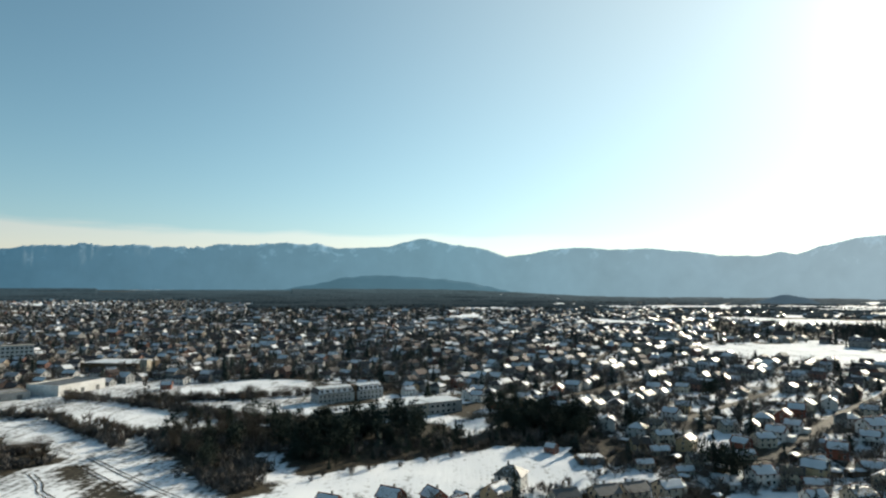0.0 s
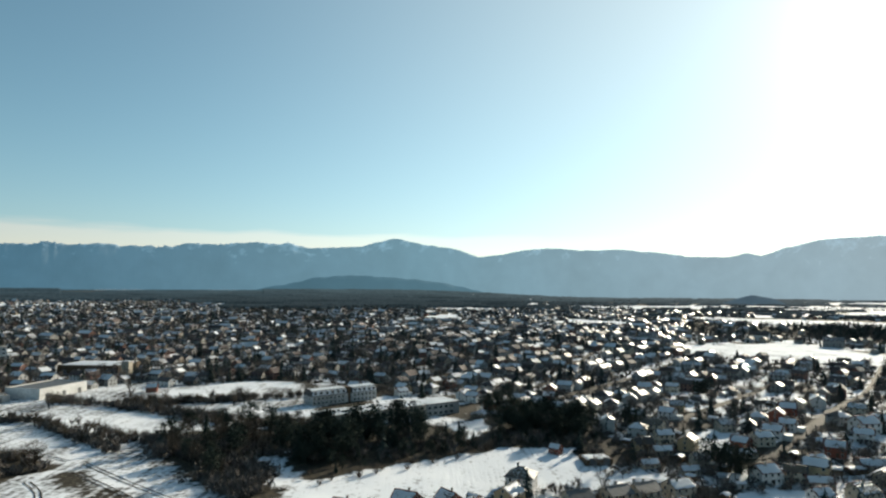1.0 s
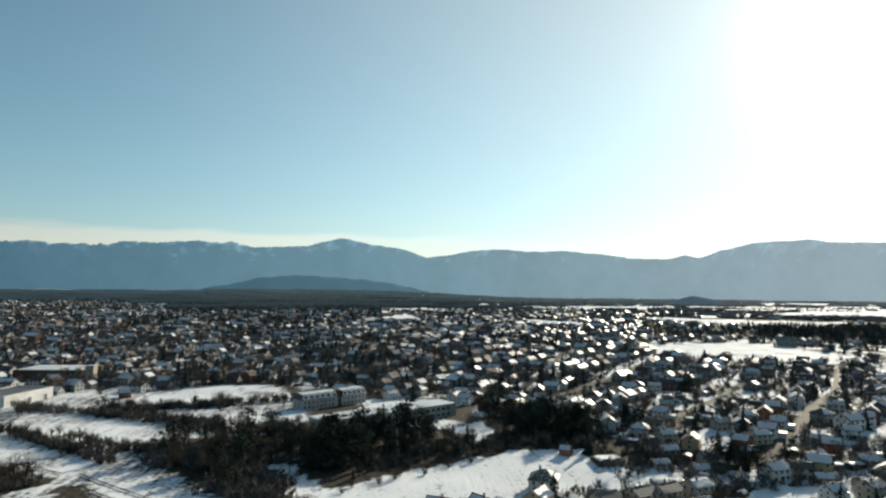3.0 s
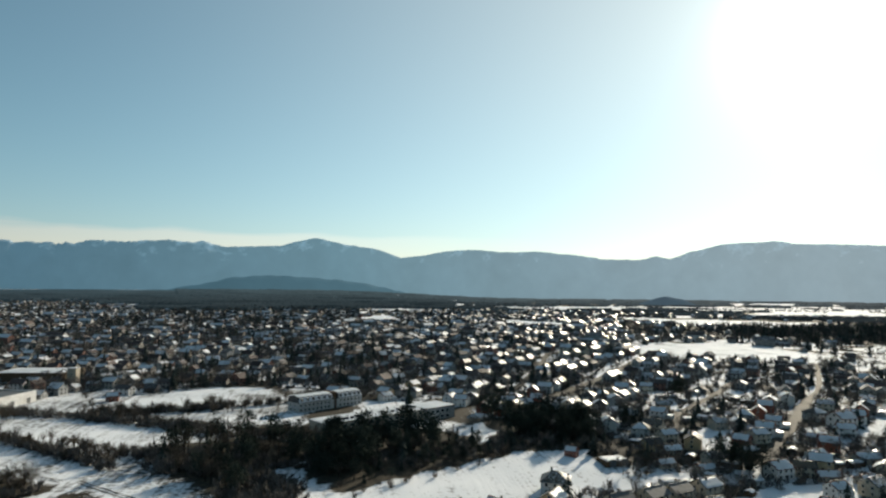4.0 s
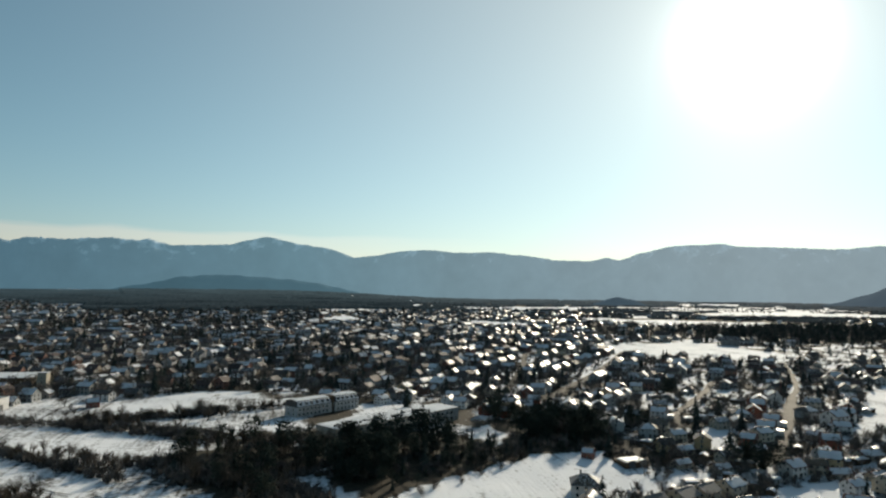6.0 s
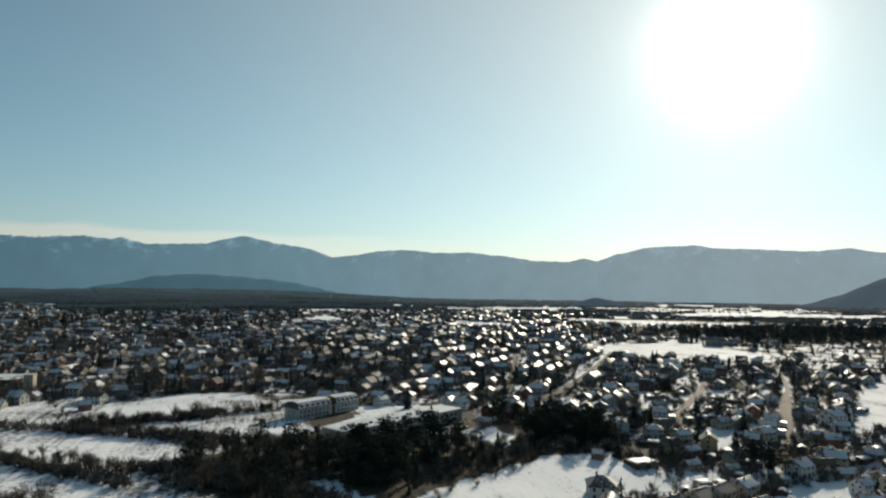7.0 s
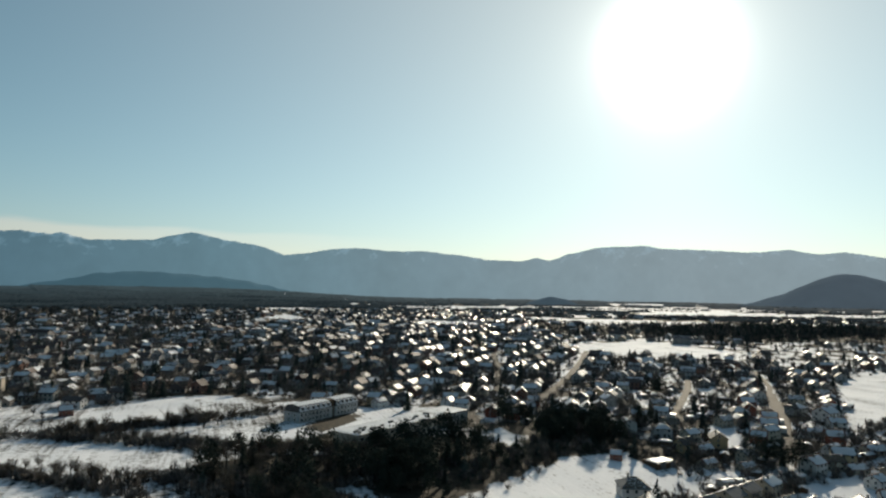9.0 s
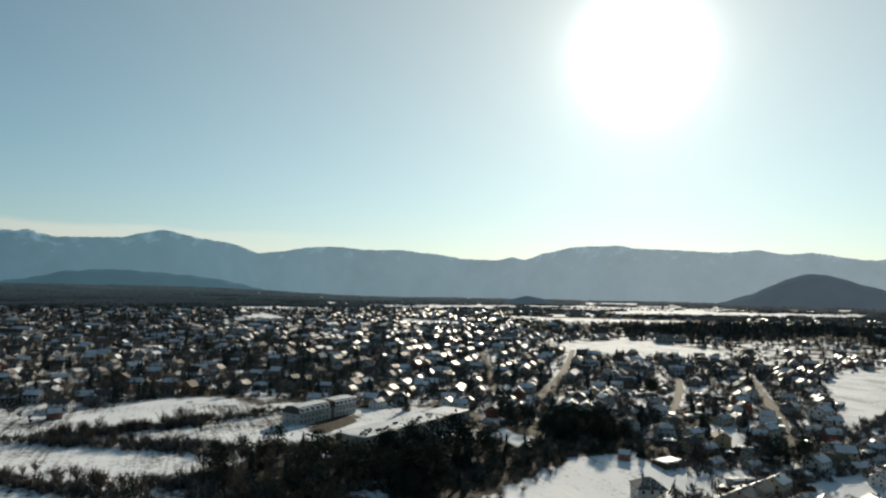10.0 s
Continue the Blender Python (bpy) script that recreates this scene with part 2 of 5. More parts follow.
# ---- mesh helpers ----
class Shape:
    """Corners, faces and the material of each face of one mesh."""

    def __init__(self):
        self.v, self.f, self.m = [], [], []

    def add(self, verts, faces, m=0):
        k = len(self.v)
        self.v += [tuple(p) for p in verts]
        self.f += [tuple(i + k for i in q) for q in faces]
        self.m += [m] * len(faces)

    def box(self, x0, y0, z0, x1, y1, z1, m=0):
        self.add([(x0, y0, z0), (x1, y0, z0), (x1, y1, z0), (x0, y1, z0), (x0, y0, z1), (x1, y0, z1), (x1, y1, z1), (x0, y1, z1)],
                 [(3, 2, 1, 0), (4, 5, 6, 7), (0, 1, 5, 4), (1, 2, 6, 5), (2, 3, 7, 6), (3, 0, 4, 7)], m)

    def slab(self, quad, thick, m=0):
        """A plate: four corners of its underside, raised by thick."""
        a = [Vector(p) for p in quad]
        n = (a[1] - a[0]).cross(a[3] - a[0]).normalized() * thick
        self.add(a + [p + n for p in a], [(3, 2, 1, 0), (4, 5, 6, 7), (0, 1, 5, 4), (1, 2, 6, 5), (2, 3, 7, 6), (3, 0, 4, 7)], m)

    def sheet(self, quad, thick, nx, ny, rough, rng, m=0):
        """A snow layer on a slope, thinner and ragged at its border."""
        a = [Vector(p) for p in quad]
        n = (a[1] - a[0]).cross(a[3] - a[0]).normalized()
        k = len(self.v)
        for j in range(ny + 1):
            for i in range(nx + 1):
                s, u = i / nx, j / ny
                edge = i in (0, nx) or j in (0, ny)
                s2 = s + (0 if not edge else rng.uniform(0, rough) * (1 if s < 0.5 else -1))
                u2 = u + (0 if not edge else rng.uniform(0, rough) * (1 if u < 0.5 else -1))
                p = (a[0] * (1 - s2) + a[1] * s2) * (1 - u2) + (a[3] * (1 - s2) + a[2] * s2) * u2
                self.v.append(tuple(p + n * (-0.02 if edge else thick * rng.uniform(0.8, 1.2))))
        for j in range(ny):
            for i in range(nx):
                q = k + j * (nx + 1) + i
                self.f.append((q, q + 1, q + nx + 2, q + nx + 1))
                self.m.append(m)

    def tube(self, a, b, ra, rb, n=6, m=0):
        a, b = Vector(a), Vector(b)
        w = (b - a).normalized()
        u = w.orthogonal().normalized()
        v = w.cross(u)
        ring = [u * math.cos(2 * math.pi * i / n) + v * math.sin(2 * math.pi * i / n) for i in range(n)]
        self.add([a + r * ra for r in ring] + [b + r * rb for r in ring],
                 [(i, (i + 1) % n, n + (i + 1) % n, n + i) for i in range(n)] + [tuple(range(n, 2 * n))], m)

    def make(self, name, mats):
        me = bpy.data.meshes.new(name)
        me.from_pydata(self.v, [], self.f)
        for x in (mats if isinstance(mats, (list, tuple)) else [mats]):
            me.materials.append(x)
        if any(self.m):
            me.polygons.foreach_set("material_index", self.m)
        me.update()
        return me


def part(name, shape, mats, parent, label=""):
    ob = new(name, shape.make(name, mats))
    ob.parent = parent
    return tagged(ob, label)


def thing(name, label, category, group=""):
    return tagged(new(name), label, category, group)


def joined(name, verts, faces, mats, index=None, label="", category="", kind="stuff"):
    me = bpy.data.meshes.new(name)
    me.from_pydata(verts, [], faces)
    for x in mats:
        me.materials.append(x)
    if index is not None:
        me.polygons.foreach_set("material_index", index)
    me.update()
    return tagged(new(name, me), label, category, "", kind)


def inside(p, poly):
    x, y = p
    odd = False
    for (x0, y0), (x1, y1) in zip(poly, poly[1:] + poly[:1]):
        if (y0 > y) != (y1 > y) and x < (x1 - x0) * (y - y0) / (y1 - y0) + x0:
            odd = not odd
    return odd


def inside_many(px, py, poly):
    odd = np.zeros(px.shape, bool)
    for (x0, y0), (x1, y1) in zip(poly, poly[1:] + poly[:1]):
        if y0 != y1:
            odd ^= ((y0 > py) != (y1 > py)) & (px < (x1 - x0) * (py - y0) / (y1 - y0) + x0)
    return odd


def off_line(p, line):
    best = 1e9
    for (x0, y0), (x1, y1) in zip(line, line[1:]):
        dx, dy = x1 - x0, y1 - y0
        k = min(1, max(0, ((p[0] - x0) * dx + (p[1] - y0) * dy) / (dx * dx + dy * dy)))
        best = min(best, math.hypot(p[0] - x0 - k * dx, p[1] - y0 - k * dy))
    return best


# ---- the plan: fields, woods and streets ----
FIELDS = {
    "lane_field": [(-162, 238), (-151, 260), (-139, 285), (-128, 282), (-96, 258), (-72, 235), (-38, 200), (-120, 150), (-188, 188)],
    "hill_field": [(-288, 319), (-250, 345), (-205, 344), (-142, 288), (-151, 269), (-181, 291), (-225, 305)],
    "hedged_field": [(-262, 372), (-222, 386), (-200, 397), (-184, 401), (-163, 380), (-124, 350), (-130, 318), (-142, 302), (-172, 332), (-205, 358)],
    "striped_field": [(-185, 452), (-168, 481), (-135, 502), (-119, 470), (-135, 432), (-165, 422)],
    "corner_field": [(-131, 510), (-102, 502), (-95, 465), (-119, 472)],
    "block_meadow": [(-120, 429), (-80, 470), (-75, 446), (-110, 402), (-141, 371), (-148, 382)],
    "yard_meadow": [(-258, 412), (-231, 494), (-200, 500), (-188, 452), (-188, 412), (-212, 400)],
    "river_meadow": [(-75.1, 213.7), (-55, 240), (-49, 247), (-38, 265), (-14, 281), (8, 294.5), (22, 300), (38, 310), (66, 305), (60, 292), (67.1, 274.1), (44.7, 254.9), (23.3, 247), (-9.8, 236.9), (-37.6, 225.5), (-49.8, 208.5)],
    "school_yard": [(-66, 374), (-36, 410), (-8, 432), (12, 428), (22, 408), (10, 396), (-8, 384), (-46, 358)],
    "small_meadow": [(118.5, 310.7), (139.9, 339.9), (148, 330), (133.1, 293.5), (119.9, 299.3)],
    "near_garden": [(105, 236.4), (134.1, 246.6), (126.4, 225.8), (103.7, 221.7)],
    "east_field": [(322, 409), (411, 461), (650, 525), (650, 312), (199, 270), (190, 294), (208, 311), (261, 348)],
    "long_field": [(280, 745), (330, 775), (441, 805), (466, 720), (472, 640), (430, 600), (385, 592), (320, 632), (276, 660)],
    "far_field": [(550, 1380), (681, 1469), (950, 1262), (925, 1100), (755, 1188), (610, 1138)],
    "mid_field": [(300, 1412), (412, 1250), (328, 1125), (256, 1200)],
    "west_field": [(-31, 1424), (61, 1708), (88, 1420), (19, 1288)],
    "stream_bank": [(-82, 282), (-69, 288), (-45, 250), (-52, 240), (-68, 270)],
    "house_garden": [(100.3, 246.9), (135.5, 255), (154.9, 242.9), (119.6, 222.1), (96.2, 231.8)],
    "back_gardens": [(55, 273.2), (88.2, 274.7), (107.4, 272.5), (93.8, 266.4), (54.8, 258.6), (46.4, 261.3)],
    "school_front": [(8, 340), (24, 362), (30, 352), (24, 334), (19, 318), (14, 318)],
}
SNOW_LIES = {"hedged_field": 0.67, "hill_field": 0.66, "block_meadow": 0.65, "striped_field": 0.72, "lane_field": 0.665, "corner_field": 0.7, "east_field": 0.69, "school_front": 0.74,
             "yard_meadow": 0.64, "school_yard": 0.7, "stream_bank": 0.69, "long_field": 0.72, "river_meadow": 0.71}
WOODS = {
    "hedge_wood": [(-125, 328), (-118, 290), (-95, 260), (-82, 244), (-85, 278), (-68, 292), (-55, 312), (-65, 332), (-95, 340)],
    "stream_wood": [(-50, 256), (-32, 260), (-10, 274), (18, 292), (45, 300), (70, 299), (82, 328), (82, 362), (52, 355), (32, 338), (10, 322), (-15, 328), (-45, 322), (-62, 306), (-65, 290)],
    "corner_scrub": [(-250, 295), (-200, 296), (-178, 286), (-152, 269), (-161, 254), (-169, 238), (-250, 238)],
    "belt": [(529, 902), (610, 1021), (875, 1075), (1125, 975), (1125, 800), (830, 800), (609, 750), (538, 812)],
    "south_belt": [(700, 588), (800, 700), (950, 650), (875, 550)],
}
ROADS = [
    [(137, 282), (150, 294), (164, 308), (200, 342), (262, 410)],
    [(262, 410), (290, 436), (328, 481), (412, 588)],
    [(82, 425), (91, 436), (160, 519), (241, 626), (294, 700)],
    [(72, 468), (79, 480), (136, 602), (175, 700)],
    [(125, 350), (170, 395), (216, 441), (256, 488)],
    [(-200, 525), (-75, 494), (82, 425)],
]
ROAD_WIDE = [3.6, 2.0, 3.0, 2.8, 2.6, 2.0]


def smooth(k):
    k = min(1, max(0, k))
    return k * k * (3 - 2 * k)


def terrain(x, y):
    """Height of the ground: a shallow valley by the nearest houses, a rise beyond the town, and the wooded slope in the west."""
    z = -8 * math.exp(-((x - 95) / 125) ** 2 - ((y - 230) / 72) ** 2) + 4 * smooth((y - 480) / 350)
    r, a = math.hypot(x, y), math.degrees(math.atan2(x, y))
    return z + 46 * smooth((r - 2000) / 2300) * smooth((16 - a) / 20) * (1 if y > 0 else 0)


def open_ground(p):
    return any(inside(p, q) for q in FIELDS.values())


def in_wood(p):
    return any(inside(p, q) for q in WOODS.values())


# ---- ground ----
def spread(lo, hi, step, far_lo, far_hi):
    a = list(np.arange(lo, hi + 0.1, step))
    s, x = step, lo
    while x > far_lo:
        s *= 1.09
        x -= s
        a.insert(0, max(x, far_lo))
    s, x = step, hi
    while x < far_hi:
        s *= 1.09
        x += s
        a.append(min(x, far_hi))
    return np.array(a)


def far_cover(x, y):
    """Snow between the hedges and woods of the open country beyond the town."""
    r, a = math.hypot(x, y), math.degrees(math.atan2(x, y))
    k = noise.noise((x * 0.0011 + 7, y * 0.0042, 0.3)) + 0.5 * noise.noise((x * 0.004, y * 0.011, 4.1)) + 0.35 * noise.noise((x * 0.011, y * 0.02, 9.3))
    if a < -17 and 1900 < r < 2750:
        return 0.9 if k > 0.12 else 0.3
    if a < 8 and r > 1900:
        return 0.95 if (4180 < r < 4330 and -27 < a < -16) or (a > 0 and k > 0.2) else 0.12
    return 0.95 if k > (0.19 if a > 8 else 0.3) else 0.2


def make_ground():
    xs, ys = spread(-330, 520, 5.0, -4900, 4900), spread(160, 700, 5.0, -4900, 4900)
    gx, gy = np.meshgrid(xs, ys)
    cover = np.full(gx.shape, 0.36)
    for j in range(gx.shape[0]):
        for i in range(gx.shape[1]):
            x, y = gx[j, i], gy[j, i]
            d = math.hypot(x, y)
            if d > 1060 or y < 75:
                cover[j, i] = far_cover(x, y) if d > 1250 else 0.42
            else:
                cover[j, i] = 0.57 + 0.05 * smooth((x - 20) / 80) + 0.05 * smooth((x - 110) / 60) + 0.5 * noise.noise((x * 0.032, y * 0.032, 2.0)) + 0.1 * noise.noise((x * 0.1, y * 0.1, 5.0))
    cover[inside_many(gx, gy, [(-360, 190), (-50, 190), (-110, 330), (-62, 440), (-130, 505), (-260, 510), (-360, 420)])] = 0.63
    for n, q in WOODS.items():
        cover[inside_many(gx, gy, q)] = 0.2 if "belt" in n else 0.38
    for n, q in FIELDS.items():
        cover[inside_many(gx, gy, q)] = SNOW_LIES.get(n, 0.86)
    cover[inside_many(gx, gy, [(-151, 258), (-140, 265), (-120, 245), (-90, 222), (-111, 221), (-139, 245)])] = 0.52
    z = np.zeros(gx.shape)
    for j in range(gx.shape[0]):
        for i in range(gx.shape[1]):
            z[j, i] = terrain(gx[j, i], gy[j, i]) + 0.12 * noise.noise((gx[j, i] * 0.03, gy[j, i] * 0.03, 9.0))
    nx, ny = len(xs), len(ys)
    verts = np.stack([gx, gy, z], -1).reshape(-1, 3)
    k = np.arange((ny - 1) * nx).reshape(ny - 1, nx)[:, :-1].reshape(-1)
    faces = np.stack([k, k + 1, k + nx + 1, k + nx], -1)
    me = bpy.data.meshes.new("ground")
    me.from_pydata(verts.tolist(), [], faces.tolist())
    me.attributes.new("snow_cover", 'FLOAT', 'POINT').data.foreach_set("value", cover.reshape(-1))
    me.materials.append(GROUND)
    me.polygons.foreach_set("use_smooth", [True] * len(me.polygons))
    tagged(new("ground", me), "snow-covered fields and gardens with brown grass showing through", "ground", "", "structure")


make_ground()


def make_road(line, half):
    """A slushy street, smoothed through its bends, a little above the ground."""
    v, f = [], []
    pts = []
    for (x0, y0), (x1, y1) in zip(line, line[1:]):
        n = max(2, int(math.hypot(x1 - x0, y1 - y0) / 6))
        pts += [(x0 + (x1 - x0) * i / n, y0 + (y1 - y0) * i / n) for i in range(n)]
    pts.append(line[-1])
    for _ in range(3):
        pts = [pts[0]] + [((a[0] + 2 * b[0] + c[0]) / 4, (a[1] + 2 * b[1] + c[1]) / 4) for a, b, c in zip(pts, pts[1:], pts[2:])] + [pts[-1]]
    for i, p in enumerate(pts):
        a, b = pts[max(0, i - 1)], pts[min(len(pts) - 1, i + 1)]
        dx, dy = b[0] - a[0], b[1] - a[1]
        s, g = math.hypot(dx, dy), terrain(*p)
        w = half * (1 + 0.12 * noise.noise((p[0] * 0.1, p[1] * 0.1, 0)))
        v += [(p[0] - dy / s * w, p[1] + dx / s * w, g + 0.16), (p[0], p[1], g + 0.24), (p[0] + dy / s * w, p[1] - dx / s * w, g + 0.16)]
        if i:
            k = 3 * i
            f += [(k - 3, k - 2, k + 1, k), (k - 2, k - 1, k + 2, k + 1)]
    joined("road", v, f, [ASPHALT], None, "wet town street with brown slush and grit", "road", "structure")


for line, half in zip(ROADS, ROAD_WIDE):
    make_road(line, half)


def wheel_tracks(label, line):
    """Two dark ruts pressed through the snow, side by side."""
    v, f = [], []
    pts = [(x0 + (x1 - x0) * i / 12, y0 + (y1 - y0) * i / 12) for (x0, y0), (x1, y1) in zip(line, line[1:]) for i in range(12)] + [line[-1]]
    for _ in range(4):
        pts = [pts[0]] + [((a[0] + 2 * b[0] + c[0]) / 4, (a[1] + 2 * b[1] + c[1]) / 4) for a, b, c in zip(pts, pts[1:], pts[2:])] + [pts[-1]]
    for off in (-0.95, 0.95):
        for i, p in enumerate(pts):
            a, b = pts[max(0, i - 1)], pts[min(len(pts) - 1, i + 1)]
            s = math.hypot(b[0] - a[0], b[1] - a[1])
            nx, ny = -(b[1] - a[1]) / s, (b[0] - a[0]) / s
            w = 0.24 * (1 + 0.7 * noise.noise((p[0] * 0.3, p[1] * 0.3, off)))
            for e in (off - w, off + w):
                v.append((p[0] + nx * e, p[1] + ny * e, terrain(*p) + 0.15))
            if i:
                k = len(v)
                f.append((k - 4, k - 3, k - 1, k - 2))
    joined("wheel_track", v, f, [SOIL], None, label, "track", "structure")


wheel_tracks("pair of winding wheel ruts in field snow", [(-152, 249), (-146, 243), (-140.6, 236.7), (-136, 229), (-127, 222), (-118, 208)])
wheel_tracks("pair of straight wheel ruts across field snow", [(-144, 274), (-120, 253), (-98, 235), (-82, 223), (-66, 210)])
wheel_tracks("pair of wheel ruts beside tilled soil", [(-141, 262), (-129, 251), (-112, 236.5), (-98, 223), (-84, 210)])
wheel_tracks("pair of wheel ruts along the hedge", [(-262, 328), (-226, 312), (-184, 296), (-152, 277)])


# ---- mountains ----
# bearing in degrees and height of the crest in metres
CREST = [(-38, 288), (-35, 293), (-32.9, 323), (-30.9, 325), (-29.4, 348), (-28.2, 329), (-26.4, 340), (-21.7, 335), (-18.8, 364), (-17.6, 354), (-14.3, 383),
         (-12.1, 370), (-11.4, 383), (-9.5, 347), (-5, 363), (-3.7, 397), (-2, 427), (0.1, 389), (3.1, 356), (5.4, 292), (7.1, 304), (9.3, 340),
         (11.8, 355), (14.4, 336), (17.6, 340), (20.5, 316), (23.5, 284), (26.2, 278), (27.5, 302), (28.6, 284), (30.4, 336), (33, 382), (36.8, 392),
         (37.8, 371), (41.4, 359), (44.9, 342), (47.6, 356), (49.4, 325), (51.3, 335), (54.8, 285), (59, 315)]


def crest(a):
    if a <= CREST[0][0] or a >= CREST[-1][0]:
        return 310 + 60 * noise.noise((a * 0.12, 5, 0))
    for (a0, h0), (a1, h1) in zip(CREST, CREST[1:]):
        if a0 <= a <= a1:
            k = (a - a0) / (a1 - a0)
            return h0 + (h1 - h0) * (k * k * (3 - 2 * k) * 0.3 + k * 0.7)


def make_range():
    cx, cy = -62, 25
    rings = [4330, 4400, 4450, 4500, 4540, 4580, 4620, 4650, 4680, 4705, 4730, 4750, 4790, 4830]
    v, f = [], []
    n = 2400
    for i in range(n):
        a = -180 + 360 * i / n
        s, c = math.sin(radians(a)), math.cos(radians(a))
        wild = 1 if a > 0 else 1.2 + 1.6 * smooth((-a - 8) / 12)
        top = crest(a) + wild * (9 * (0.35 - abs(noise.noise((a * 0.8, 1, 0)))) + 7 * (0.3 - abs(noise.noise((a * 2.3, 2, 0)))) + 2.5 * noise.noise((a * 6, 3, 0)))
        foot = 10 + 44 * smooth((16 - a) / 20)
        for k, r in enumerate(rings):
            u = min(1, max(0, (r - 4450) / 300))
            h = -6 + foot * min(1, 0.75 + (r - 4330) / 400) if r < 4450 else foot - 4
            h += (top - foot + 4) * (u ** 0.85) if r <= 4750 else top - foot + 4 - (r - 4750) * 0.8
            if 0 < u < 1:
                h += (noise.noise((a * 0.55, u * 2.2, 3)) * 44 + noise.noise((a * 1.6, u * 4, 8)) * 14) * u * (1 - u) * 4 * 0.6
            v.append((cx + r * s, cy + r * c, h))
    m = len(rings)
    for i in range(n):
        j = (i + 1) % n
        f += [(i * m + k, j * m + k, j * m + k + 1, i * m + k + 1) for k in range(m - 1)]
    ob = joined("backdrop_mountains", v, f, [RANGE], None, "forested mountain range with painted blue haze glow and thin snow on the peaks", "mountains", "structure")
    ob.data.polygons.foreach_set("use_smooth", [True] * len(f))


make_range()


def make_hill(name, bearing, dist, profile, deep, mat_, label, lumps):
    """A wooded hill: its outline across the view as (offset in metres, height), and its depth."""
    a = radians(bearing)
    s, c = math.sin(a), math.cos(a)
    xs = np.linspace(profile[0][0], profile[-1][0], 70)
    hs = np.interp(xs, [p[0] for p in profile], [p[1] for p in profile])
    hs = np.convolve(np.pad(hs, 4, mode="edge"), np.ones(9) / 9, mode="valid")
    v, f = [], []
    rows = 24
    for j in range(rows + 1):
        w = -1 + 2 * j / rows
        for x, h in zip(xs, hs):
            hh = (h + 2) * max(0, 1 - abs(w) ** 1.7) - 2
            hh += lumps * noise.noise((x * 0.012, w * 4, 2)) * max(0, 1 - w * w) * min(1, h / 30)
            d = dist + w * deep
            v.append((-62 + d * s + x * c, 25 + d * c - x * s, hh))
    n = len(xs)
    for j in range(rows):
        f += [(j * n + i, j * n + i + 1, (j + 1) * n + i + 1, (j + 1) * n + i) for i in range(n - 1)]
    ob = joined(name, v, f, [mat_], None, label, "hill", "structure")
    ob.data.polygons.foreach_set("use_smooth", [True] * len(f))


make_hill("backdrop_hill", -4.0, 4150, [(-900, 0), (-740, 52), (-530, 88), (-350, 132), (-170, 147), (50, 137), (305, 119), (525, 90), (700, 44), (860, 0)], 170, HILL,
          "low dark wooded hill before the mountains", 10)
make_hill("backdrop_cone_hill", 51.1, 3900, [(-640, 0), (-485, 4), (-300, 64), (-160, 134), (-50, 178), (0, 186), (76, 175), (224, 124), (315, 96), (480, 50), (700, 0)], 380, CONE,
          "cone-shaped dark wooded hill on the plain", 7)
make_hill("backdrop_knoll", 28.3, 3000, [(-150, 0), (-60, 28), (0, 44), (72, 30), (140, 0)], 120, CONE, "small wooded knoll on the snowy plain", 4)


# ---- houses ----
def window_shape(w, h, glazed):
    """A frame all round, 10 cm wide, standing out of the wall; glazed: with its pane set back in the same mesh."""
    s = Shape()
    a, b = w / 2, w / 2 - 0.1
    ring = lambda x, z0, z1, y: [(-x, y, z0), (x, y, z0), (x, y, z1), (-x, y, z1)]
    s.add(ring(a, 0, h, 0.05) + ring(a, 0, h, -0.07) + ring(b, 0.1, h - 0.1, -0.07) + ring(b, 0.1, h - 0.1, -0.01), [])
    for k in (0, 4, 8):
        s.f += [(k + i, k + (i + 1) % 4, k + 4 + (i + 1) % 4, k + 4 + i) for i in range(4)]
    s.m = [0] * len(s.f)
    if glazed:
        s.f.append((12, 13, 14, 15))
        s.m.append(1)
    return s


